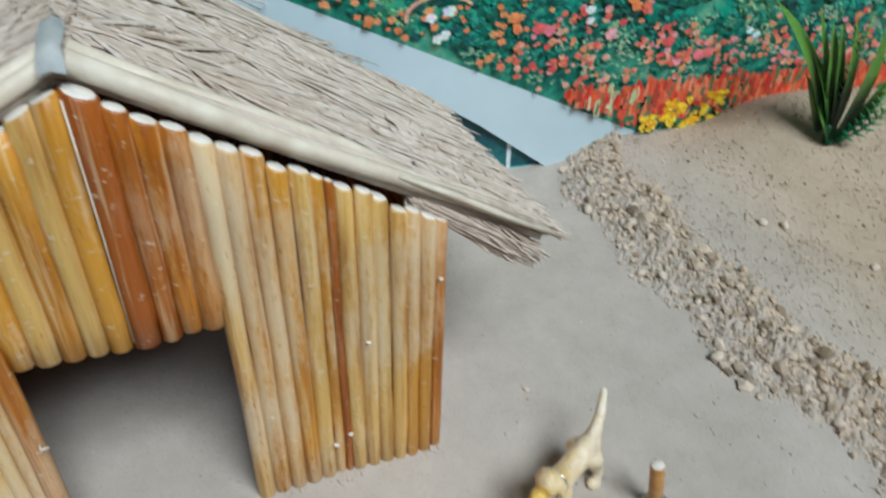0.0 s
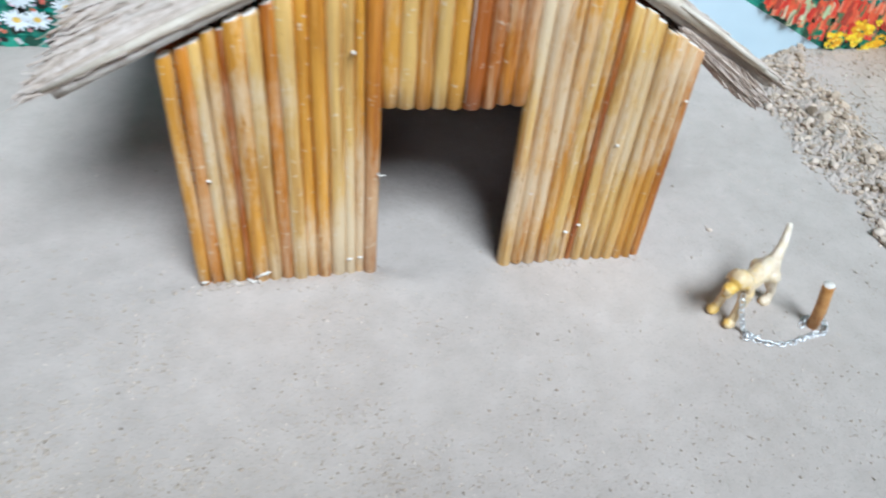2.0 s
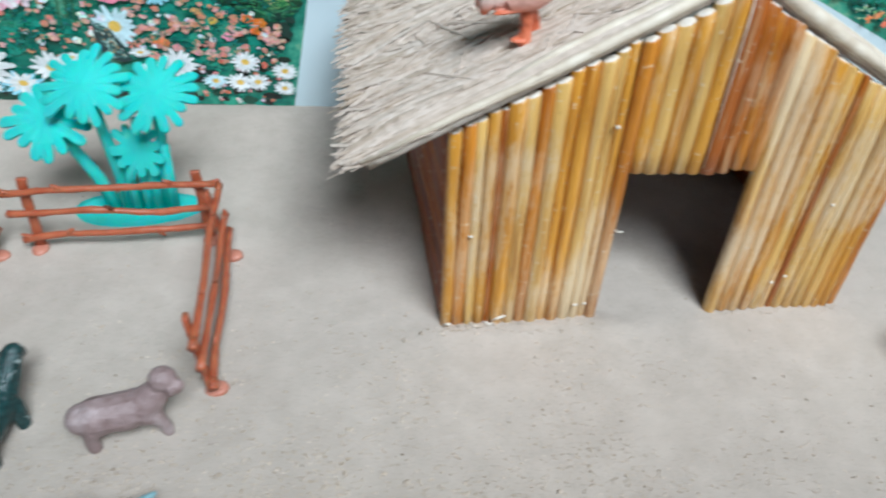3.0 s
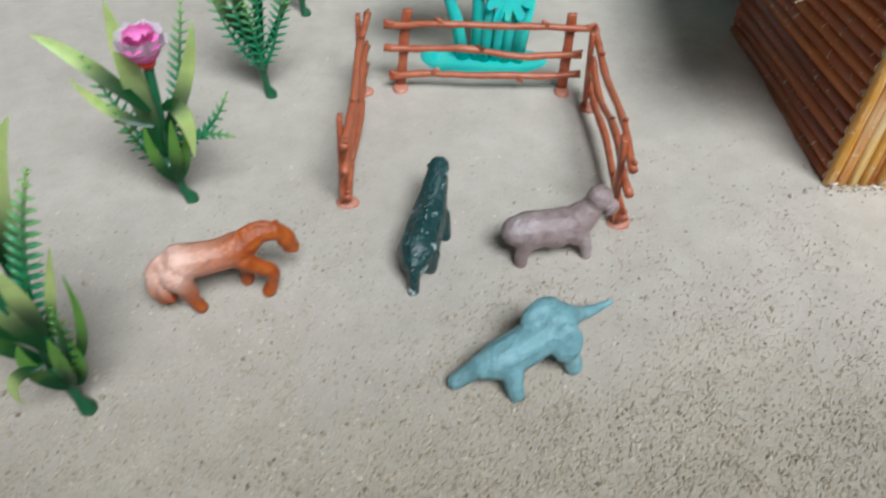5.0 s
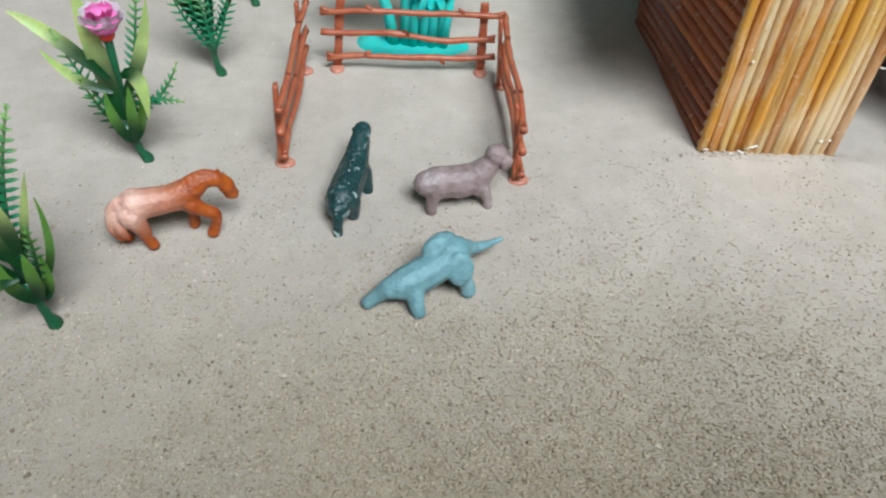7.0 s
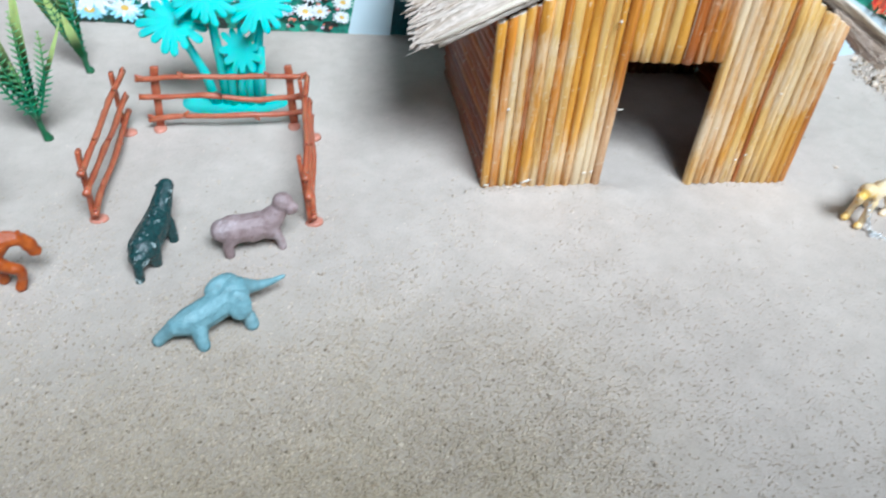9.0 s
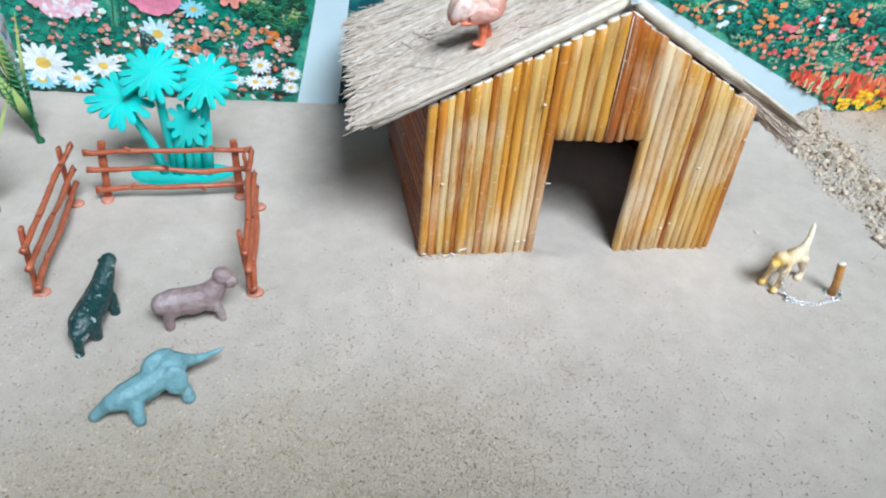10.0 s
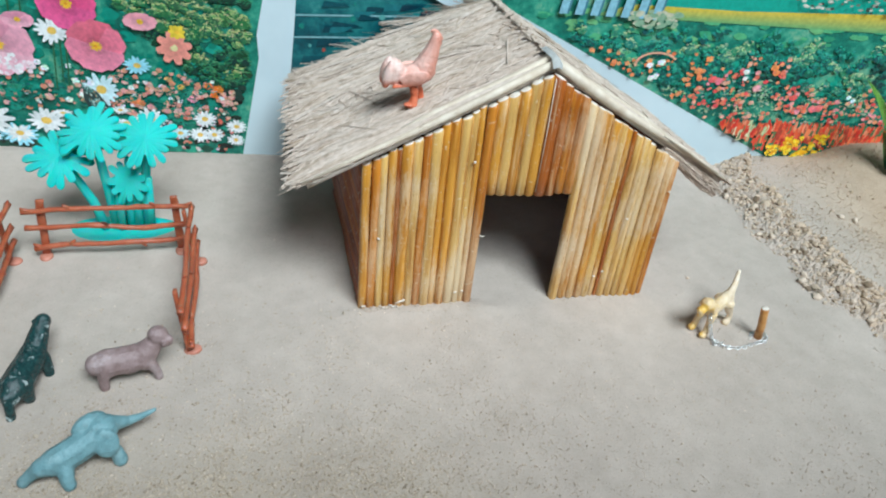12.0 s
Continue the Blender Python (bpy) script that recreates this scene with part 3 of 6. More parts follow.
def house():
    home = thing("toy_house", "model hut of varnished canes with a straw roof on sand", "toy house")
    home.matrix_world = pose(0, 0, 0, -3.7, 0, 0)
    rng = random.Random(12)

    GOLD, PALE, ORANGE_TONE = (0.58, 0.275, 0.035), (0.66, 0.41, 0.125), (0.50, 0.190, 0.020)

    RUST, DEEP = (0.40, 0.125, 0.014), (0.34, 0.090, 0.010)

    def tint(ob, tone):
        k = rng.uniform(0.88, 1.1)
        ob.color = (*(v * k for v in tone), {GOLD: 0.95, PALE: 1.0, ORANGE_TONE: 0.6, RUST: 0.35}.get(tone, 0.15))

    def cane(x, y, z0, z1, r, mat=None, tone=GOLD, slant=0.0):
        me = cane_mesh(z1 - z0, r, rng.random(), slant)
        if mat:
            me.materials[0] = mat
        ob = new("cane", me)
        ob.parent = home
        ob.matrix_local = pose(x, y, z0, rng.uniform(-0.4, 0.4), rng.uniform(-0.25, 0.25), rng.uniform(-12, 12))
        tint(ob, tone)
        return ob

    def run(xa, xb, foot, canes):
        """Canes from xa to xb: each one's share of the width, and its tone."""
        unit, x = (xb - xa) / sum(w for w, _ in canes), xa
        for w, tone in canes:
            mid = x + unit * w / 2
            x += unit * w
            slope = (APEX_Z - EAVE_Z) / APEX_X * (1 if mid < APEX_X else -1)
            cane(mid, rng.uniform(-0.0006, 0.0006), foot + rng.uniform(-0.0012, 0.0012), gable(mid) + rng.uniform(-0.0008, 0.0014), unit * w * rng.uniform(0.53, 0.58), None, tone, 0.85 * slope)

    run(0.0, 0.0835, -0.001, ((1.0, GOLD), (1.05, ORANGE_TONE), (0.9, PALE), (0.95, GOLD), (0.6, RUST), (1.2, GOLD), (1.1, PALE), (1.0, ORANGE_TONE), (1.15, PALE), (0.95, GOLD), (1.1, GOLD), (1.2, PALE), (0.8, PALE), (0.75, GOLD), (1.05, ORANGE_TONE)))
    run(0.0835, 0.1460, 0.0910, ((1.0, GOLD), (1.0, PALE), (1.0, GOLD), (0.95, PALE), (0.95, GOLD), (1.2, DEEP), (0.9, RUST), (0.95, ORANGE_TONE), (0.95, ORANGE_TONE)))
    run(0.1460, FRONT_W, -0.001, ((1.1, PALE), (1.05, GOLD), (1.1, GOLD), (1.0, GOLD), (1.05, PALE), (0.7, GOLD), (0.45, RUST), (1.0, PALE), (1.0, PALE), (0.95, PALE), (0.9, PALE), (0.9, GOLD), (0.85, GOLD), (0.85, ORANGE_TONE)))
    # a thin white splint between two canes of the lintel
    bm = bmesh.new()
    tube(bm, [(0.1185, -0.0034, 0.094), (0.1188, -0.0036, 0.14), (0.1186, -0.0034, 0.174)], 0.00032, 6)
    part("splint", bm, POLE, home, "thin white splint")
    # nail and knots of pale glue
    bm = bmesh.new()
    tube(bm, [(0.0725, -0.003, 0.117), (0.0722, -0.0065, 0.118)], [0.0007, 0.0009], 6)
    part("nail", bm, PITH, home, "small pale nail")
    bm = bmesh.new()
    tube(bm, [(0.083, -0.003, 0.060), (0.0836, -0.006, 0.0605), (0.086, -0.006, 0.061)], [0.0006, 0.0005, 0.0003], 6)
    part("nail", bm, PITH, home, "small pale nail")
    # drops of dried glue, and splinters at the foot of a broken cane
    for x, z, w in ((0.0705, 0.0115, 0.0016), (0.0755, 0.0122, 0.0011), (0.0120, 0.060, 0.0010), (0.178, 0.020, 0.0014), (0.184, 0.024, 0.0012), (0.2205, 0.092, 0.0009), (0.1555, 0.045, 0.0008), (0.193, 0.070, 0.0009)):
        bm = bmesh.new()
        ball(bm, (x, -0.0036, z), (w, 0.0007, 0.0006), (0, rng.uniform(-25, 25), 0), 2)
        part("glue_drop", bm, PITH, home, "dried pale glue drop")
    for x, z, dx, dz in ((0.0265, 0.004, 0.0060, 0.0030), (0.0225, 0.0035, 0.0045, -0.0010), (0.0300, 0.0055, 0.0035, 0.0025), (0.0015, 0.0030, 0.0035, 0.0012)):
        bm = bmesh.new()
        tube(bm, [(x, -0.0040, z), (x + dx * 0.6, -0.0052, z + dz), (x + dx, -0.0046, z + dz * 0.7)], [0.0006, 0.0007, 0.0003], 6)
        part("splinter", bm, PITH, home, "pale torn splinter")
    # side walls: canes laid level; back wall upright
    for wall_x, flare in ((0.0035, 2.0), (FRONT_W - 0.0035, 0.0)):
        for k in range(17):
            z = 0.0034 + k * 0.0068
            me = cane_mesh(DEPTH - 0.004 + rng.uniform(-0.002, 0.002), 0.0040, rng.random())
            me.materials[0] = CANE_RED
            ob = new("cane", me)
            ob.parent = home
            tint(ob, rng.choice(((0.27, 0.055, 0.011), (0.35, 0.080, 0.014), (0.43, 0.115, 0.020))))
            ob.matrix_local = pose(wall_x, 0.0035, z, 0, 0, flare + rng.uniform(-0.3, 0.3)) @ pose(0, 0, 0, -90, 0, 0) @ pose(0, 0, 0, 0, 0, rng.uniform(0, 360))
    # back canes tinted darker than the sides: the interior's dimness put into the colour
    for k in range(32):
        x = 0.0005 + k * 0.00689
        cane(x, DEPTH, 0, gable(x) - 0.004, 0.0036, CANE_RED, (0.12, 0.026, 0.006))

    # roof
    ridge = [Vector((0.1195, 0.0045, 0.1788)), Vector((0.120, 0.158, 0.1795))]
    slopes = (("left", [Vector((-0.041, -0.0100, 0.1030)), Vector((-0.037, 0.172, 0.109))]), ("right", [Vector((0.269, 0.0030, 0.0948)), Vector((0.270, 0.130, 0.092))]))
    for side, eave in slopes:
        a, b, c, d = ridge[0], ridge[1], eave[1], eave[0]
        up = (b - a).cross(d - a).normalized()
        up = up if up.z > 0 else -up

        def on(u, v, lift):
            """u along the ridge from the front, v down the slope."""
            return a.lerp(b, u).lerp(d.lerp(c, u), v) + up * lift

        bm = bmesh.new()
        nu, nv = 22, 18
        top = [[bm.verts.new(on(i / nu, 0.97 * j / nv, 0.001 + 0.0012 * noise.noise((i * 0.9, j * 0.9, 2)))) for i in range(nu + 1)] for j in range(nv + 1)]
        low = [[bm.verts.new(on(i / nu, 0.97 * j / nv, -0.003)) for i in range(nu + 1)] for j in range(nv + 1)]
        for j in range(nv):
            for i in range(nu):
                bm.faces.new((top[j][i], top[j][i + 1], top[j + 1][i + 1], top[j + 1][i]))
                bm.faces.new((low[j][i], low[j + 1][i], low[j + 1][i + 1], low[j][i + 1]))
        for j in range(nv):
            for i in (0, nu):
                bm.faces.new((top[j][i], top[j + 1][i], low[j + 1][i], low[j][i]))
        for i in range(nu):
            for j in (0, nv):
                bm.faces.new((top[j][i], low[j][i], low[j][i + 1], top[j][i + 1]))
        bmesh.ops.recalc_face_normals(bm, faces=bm.faces)
        roof = part("roof_slope", bm, THATCH, home, "straw thatched roof slope")

        verts, faces = [], []
        for k in range(11000):
            u, v = rng.uniform(-0.012, 1.01), rng.uniform(-0.03, 0.98)
            length = rng.choice((rng.uniform(0.04, 0.2), rng.uniform(0.1, 0.5)))
            v1 = min(v + length, 0.985 + max(-0.08, min(0.075, rng.gauss(0, 0.037))))
            if k % 330 == 7:
                v1 = rng.uniform(1.02, 1.08)
            if v1 - v < 0.03:
                v = v1 - rng.uniform(0.05, 0.2)
            du = rng.gauss(0, 0.035) if rng.random() < 0.75 or v1 > 0.85 else rng.gauss(0, 0.12)
            # uneven bundles: some lie proud, some sunk
            turned = noise.noise((u * 6, v * 4, 11 if side == "left" else 15))
            du += 0.07 * turned * min(1.0, u * 8)
            if turned > 0.18 and k % 3 == 0 and v1 < 0.85:
                du += rng.gauss(0, 0.14) * min(1.0, u * 8)
            u = max(u, -0.006)
            if u + du < -0.006:
                du = -u - 0.006 + 0.02 * rng.random()
            heap = 0.0018 * noise.noise((u * 7, v * 3, 5 if side == "left" else 9))
            lift = max(0.0004, abs(rng.gauss(0, 0.0006)) + 0.0010 + heap)
            w = rng.choice((0.0002, 0.00025, 0.0003, 0.0004, 0.0005, 0.0006, 0.0010))
            ps = [on(u, v, lift + rng.uniform(0, 0.0008)), on(u + du * 0.5 + rng.uniform(-0.004, 0.004), (v + v1) / 2, lift + rng.uniform(-0.0012, 0.0012)), on(u + du, v1, lift + rng.uniform(-0.0015, 0.001))]
            if k % 5 < 2:
                w, lift = rng.uniform(0.0008, 0.0024), lift + 0.0003
            if k % 60 == 11:
                # a long stalk lying along the front edge
                u0, v0 = rng.uniform(0.0, 0.07), rng.uniform(0.0, 0.6)
                v2, rise, w = min(1.0, v0 + rng.uniform(0.3, 0.6)), 0.0022 + rng.uniform(0, 0.0016), rng.uniform(0.0004, 0.0011)
                ps = [on(u0, v0, rise), on(u0 + rng.uniform(-0.006, 0.006), (v0 + v2) / 2, rise + 0.0005), on(u0 + rng.uniform(-0.01, 0.01), v2, rise)]
            if side == "right" and k < 650:
                # a torn lower layer hangs out under the front corner
                u0, v0, v2 = -0.012 + 0.15 * rng.random() ** 1.6, rng.uniform(0.62, 0.88), rng.uniform(0.86, 1.0) + 0.05 * noise.noise((k * 0.37, 2, 8))
                drop, w = -0.0035 - 0.0065 * rng.random(), rng.uniform(0.0003, 0.0012)
                ps = [on(u0, v0, drop * 0.6), on(u0 - 0.01 * rng.random(), (v0 + v2) / 2, drop), on(u0 + rng.gauss(-0.012, 0.012), v2, drop * 1.25 - 0.002 * rng.random())]
            across = (b - a).normalized()
            n0 = len(verts)
            for i, p in enumerate(ps):
                t = w * (1.0, 0.95, 0.6)[i]
                thin = min(t * 0.7, 0.0005)
                verts += [p + across * t, p + up * thin, p - across * t, p - up * thin]
            for i in range(2):
                for s in range(4):
                    faces.append((n0 + 4 * i + s, n0 + 4 * i + (s + 1) % 4, n0 + 4 * i + 4 + (s + 1) % 4, n0 + 4 * i + 4 + s))
            faces += [(n0 + 3, n0 + 2, n0 + 1, n0), (n0 + 8, n0 + 9, n0 + 10, n0 + 11)]
        me = bpy.data.meshes.new("straw")
        me.from_pydata(verts, [], faces)
        me.materials.append(STRAW)
        ob = new("straw", me)
        ob.parent = roof
        tagged(ob, "dry pale straw laid down the slope", kind="stuff")

        if side == "right":
            # the pole is split into strips towards its end
            for q in range(6):
                v0, v2 = rng.uniform(0.42, 0.58), (0.90, 0.97, 0.93, 0.86, 0.99, 0.94)[q]
                rise, back = 0.0035 - 0.0011 * (q % 3), -0.0026 + 0.0019 * q
                bm = bmesh.new()
                tube(bm, [on(0, v0 + (v2 - v0) * t, rise + 0.0004 * math.sin(t * 5 + q)) + Vector((0, back + 0.0010 * t * (q - 2.5), 0)) for t in (0, 0.35, 0.7, 1.0)], [0.0008, 0.0014, 0.0013, 0.0010 + 0.0001 * q], 6)
                part("strip", bm, POLE, roof, "split pale cane strip")
        # pale poles along the front edge
        for lift, back, r, reach in ((0.0018, -0.0005, 0.0026 if side == "left" else 0.0033, 0.98 if side == "left" else 0.74), (0.0034, 0.0066, 0.0026, 0.62), (0.0008, 0.0030, 0.0014, 0.90)):
            bm = bmesh.new()
            ps = [on(0, reach * t, lift + 0.0008 * math.sin(t * 7 + lift * 900)) + Vector((0, back, 0)) for t in (0.0, 0.25, 0.5, 0.75, 1.0)]
            tube(bm, ps, [r, r * 1.02, r * 0.9, r * (0.68 if side == "left" else 0.82), r * (0.45 if side == "left" else 0.70)], 10)
            part("edge_pole", bm, POLE, roof, "pale cane pole along the roof edge")
    for x0, z0, x1, z1 in ((0.012, 0.1125, 0.113, 0.1705),):
        bm = bmesh.new()
        ps = [Vector((x0, 0.0055, z0)).lerp(Vector((x1, 0.0055, z1)), t / 12) + Vector((0, 0.0006 * math.sin(t * 2.1), 0.0008 * math.sin(t * 3.3))) for t in range(13)]
        tube(bm, ps, [0.0022 + 0.0006 * math.sin(t * 1.7) for t in range(13)], 8)
        part("lining", bm, LINING, home, "grey paper lining under the roof edge")
    # grey tape over the ridge's front end
    bm = bmesh.new()
    way = [(0.024, 0.1862), (0.014, 0.1866), (0.005, 0.1862), (-0.001, 0.1846), (-0.0036, 0.1815)]
    rows = []
    for i, (y, z) in enumerate(way):
        half = 0.0031 + 0.0003 * math.sin(i * 2.3)
        rows.append([bm.verts.new((0.1185 + half * q, y + 0.0006 * math.sin(i + 3 * q), z - 0.45 * abs(half * q))) for q in (-1, -0.5, 0, 0.5, 1)])
    for p0, p1 in zip(rows, rows[1:]):
        for q in range(4):
            bm.faces.new((p0[q], p0[q + 1], p1[q + 1], p1[q]))
    bmesh.ops.solidify(bm, geom=bm.faces[:], thickness=0.0005)
    part("ridge_tape", bm, TAPE, home, "grey tape tied over the ridge end")


house()


# ---- toy fence ----
def fence():
    f = thing("toy_fence", "terracotta plastic toy fence panel with three knotty rails", "toy fence", (-0.173, 0.0748, 0), 1.0, "fence panels of the pen")
    rng = random.Random(3)
    for x, top in ((-0.0465, -0.0425), (0.0470, 0.0458)):
        # a flat plank, a little crooked
        bm = bmesh.new()
        rows = []
        for t in (-0.02, 0.15, 0.4, 0.65, 0.9, 0.985, 1.0):
            u, z = x + (top - x) * t + rng.uniform(-0.0003, 0.0003), 0.0480 * t
            w, d = (0.0027 + rng.uniform(-0.0003, 0.0003)) * (0.9 if t == 1.0 else 1.0), 0.0012
            rows.append([bm.verts.new((u + a * w, 0.0014 + b * d, z)) for a, b in ((-1, -0.6), (-0.8, -1), (0.8, -1), (1, -0.6), (1, 0.6), (0.8, 1), (-0.8, 1), (-1, 0.6))])
        for p0, p1 in zip(rows, rows[1:]):
            for q in range(8):
                bm.faces.new((p0[q], p0[(q + 1) % 8], p1[(q + 1) % 8], p1[q]))
        bm.faces.new(rows[0][::-1])
        bm.faces.new(rows[-1])
        part("post", bm, ORANGE, f)
        bm = bmesh.new()
        tube(bm, [(x, -0.001, -0.001), (x, -0.001, 0.0012), (x, -0.001, 0.0020)], [0.0058, 0.0056, 0.0042], 14, flat=0.8)
        part("foot", bm, FOOT, f, "paler round foot plate")
    for k, (za, zb, x0, x1, side) in enumerate(((0.0085, 0.0130, -0.0525, 0.0555, -1), (0.0262, 0.0250, -0.0555, 0.0540, 1), (0.0405, 0.0425, -0.0550, 0.0585, 1))):
        bm = bmesh.new()
        n = 19
        pts, rad = [], []
        for i in range(n):
            t = i / (n - 1)
            wave = (math.sin(t * 6.6 - 0.4) + 0.5 * math.sin(t * 13 + k * 2.1)) * (1.0, 1.5, 0.8)[k]
            pts.append((x0 + (x1 - x0) * t, -0.0018 + 0.0007 * math.sin(t * 9 + k), za + (zb - za) * t + 0.0011 * wave + rng.uniform(-0.0003, 0.0003)))
            rad.append(0.0019 * rng.uniform(0.88, 1.14))
        rad[0], rad[-1] = 0.0022, 0.0023
        tube(bm, pts, rad, 9)
        # stubs of twigs, and forked ends
        for t, up in ((0.24 + 0.28 * k, 1), (0.72 - 0.22 * k, side)):
            p = Vector(pts[int(t * (n - 1))])
            tube(bm, [p, p + Vector((-0.0018 * side, -0.0006, 0.0024 * up)), p + Vector((-0.0038 * side, -0.0008, 0.0040 * up))], [0.0017, 0.0013, 0.0006], 7)
        for p, way in ((Vector(pts[1]), -1), (Vector(pts[-2]), 1)):
            if (k + (way > 0)) % 3 != 1:
                tube(bm, [p, p + Vector((0.0030 * way, -0.0005, 0.0016)), p + Vector((0.0062 * way, -0.0006, 0.0034))], [0.0016, 0.0014, 0.0008], 7)
        part("rail", bm, ORANGE, f)
    return f


pen = fence()
copy_thing(pen, pose(-0.1125, 0.0130, 0, -5, 0, 91.0))
copy_thing(pen, pose(-0.2410, 0.0215, 0, 1.5, 0, 90.0))


# ---- toy palms ----
def palms():
    p = thing("toy_palm_tree", "flat turquoise plastic toy palm clump on an oval base", "toy tree", (-0.172, 0.106, 0))
    bm = bmesh.new()
    ring = 40
    lo, hi, inn = [], [], []
    for k in range(ring):
        a = 2 * math.pi * k / ring
        w = 1 + 0.05 * math.sin(3 * a + 1)
        lo.append(bm.verts.new((0.039 * w * math.cos(a), 0.0165 * w * math.sin(a), -0.001)))
        hi.append(bm.verts.new((0.038 * w * math.cos(a), 0.0155 * w * math.sin(a), 0.002)))
        inn.append(bm.verts.new((0.03 * w * math.cos(a), 0.011 * w * math.sin(a), 0.0032)))
    for k in range(ring):
        j = (k + 1) % ring
        bm.faces.new((lo[k], lo[j], hi[j], hi[k]))
        bm.faces.new((hi[k], hi[j], inn[j], inn[k]))
    bm.faces.new(inn)
    part("base", bm, TEAL, p)
    rng = random.Random(5)
    crowns = ((-0.007, -0.006, 0.089, 0.0232, 17, -0.003), (0.028, -0.006, 0.083, 0.0220, 16, 0.019), (-0.031, -0.007, 0.069, 0.0230, 15, -0.011), (0.0115, -0.009, 0.049, 0.0180, 11, 0.008))
    for x, lean in ((0.001, 0.002), (0.0135, 0.002), (0.0215, 0.004)):
        bm = bmesh.new()
        tube(bm, [(x, -0.004, 0.001), (x + lean * 0.5, -0.005, 0.025), (x + lean, -0.006, 0.050)], [0.0036, 0.0032, 0.0028], 8)
        part("trunk", bm, TEAL, p)
    for cx, cy, cz, reach, count, foot in crowns:
        bm = bmesh.new()
        tube(bm, [(foot, -0.002, 0.001), (foot * 0.75 + cx * 0.25, -0.003, cz * 0.4), (foot * 0.3 + cx * 0.7, cy * 0.6, cz * 0.75), (cx, cy + 0.0035, cz)], [0.0040, 0.0036, 0.0032, 0.0024], 8)
        part("trunk", bm, TEAL, p)
        bm = bmesh.new()
        # the crown's plane leans forward
        low = cz < 0.06
        e1, e2, nrm = Vector((0.82 if low else 1, 0, 0)), Vector((0, 0.30, 0.954) if low else (0, 0.80, 0.60)), Vector((0, -0.954, 0.30) if low else (0, -0.60, 0.80))
        c, edge = Vector((cx, cy, cz)), []
        for k in range(count):
            a = 2 * math.pi * (k + rng.uniform(-0.16, 0.16)) / count + 0.2
            # fronds of uneven length, a little bent
            r, w, bend = reach * rng.choice((rng.uniform(0.80, 0.92), rng.uniform(0.94, 1.12), 1.0)), reach * rng.uniform(0.105, 0.135) * (15 / count) ** 0.8, rng.uniform(-0.10, 0.10)
            for u, v in ((0.60 * reach, -0.92 * w), (r - w, -1.0 * w), (r - 0.35 * w, -0.72 * w), (r, 0.0), (r - 0.35 * w, 0.72 * w), (r - w, 1.0 * w), (0.60 * reach, 0.92 * w)):
                v += bend * (u - 0.4 * reach)
                edge.append((u * math.cos(a) - v * math.sin(a), u * math.sin(a) + v * math.cos(a)))
        droop = 4.0 if low else 20.0
        rings = []
        for grow, lift in ((0.97, -0.0011), (1.0, -0.0004), (1.0, 0.0004), (0.97, 0.0011)):
            rings.append([bm.verts.new(c + (e1 * x + e2 * y) * grow + nrm * (lift - droop * (x * x + y * y) * 0.35)) for x, y in edge])
        for lo_ring, hi_ring in zip(rings, rings[1:]):
            for k in range(len(edge)):
                j = (k + 1) % len(edge)
                bm.faces.new((lo_ring[k], lo_ring[j], hi_ring[j], hi_ring[k]))
        for ring_verts, lift in ((rings[-1], 0.0011), (rings[0], -0.0011)):
            hub = bm.verts.new(c + nrm * lift)
            for k in range(len(edge)):
                bm.faces.new((ring_verts[k], ring_verts[(k + 1) % len(edge)], hub))
        bmesh.ops.recalc_face_normals(bm, faces=bm.faces)
        part("crown", bm, TEAL, p).data.set_sharp_from_angle(angle=0.9)


palms()


# ---- toy animals: each one plain mesh ----
def figure(name, label, balls, tubes, mat, at, turn, voxel=0.0006, scale=1.0):
    bm = bmesh.new()
    for spot, size, rot in balls:
        ball(bm, spot, size, rot)
    for pts, radii in tubes:
        tube(bm, pts, radii, 10)
        ball(bm, pts[0], radii[0])
        ball(bm, pts[-1], radii[-1])
    for v in bm.verts:
        v.co *= scale
    ob = new(name, mesh_of(name, bm, mat))
    ob.matrix_world = pose(*at, 0, 0, turn)
    m = ob.modifiers.new("skin", "REMESH")
    m.mode, m.voxel_size, m.use_smooth_shade = "VOXEL", voxel, True
    s = ob.modifiers.new("soften", "SMOOTH")
    s.factor, s.iterations = 0.5, 6
    return tagged(ob, label, "toy animal")


def loft(pts, radii, n=14):
    """Even points along a smooth line through pts, with radii to match."""
    pts, out, rad = [Vector(p) for p in pts], [], []
    for i in range(n + 1):
        f = i / n * (len(pts) - 1)
        k = min(int(f), len(pts) - 2)
        t = f - k
        p0, p1, p2, p3 = pts[max(k - 1, 0)], pts[k], pts[k + 1], pts[min(k + 2, len(pts) - 1)]
        out.append(0.5 * (2 * p1 + (p2 - p0) * t + (2 * p0 - 5 * p1 + 4 * p2 - p3) * t * t + (3 * p1 - p0 - 3 * p2 + p3) * t ** 3))
        e = t * t * (3 - 2 * t)
        rad.append(radii[k] * (1 - e) + radii[k + 1] * e)
    return out, rad


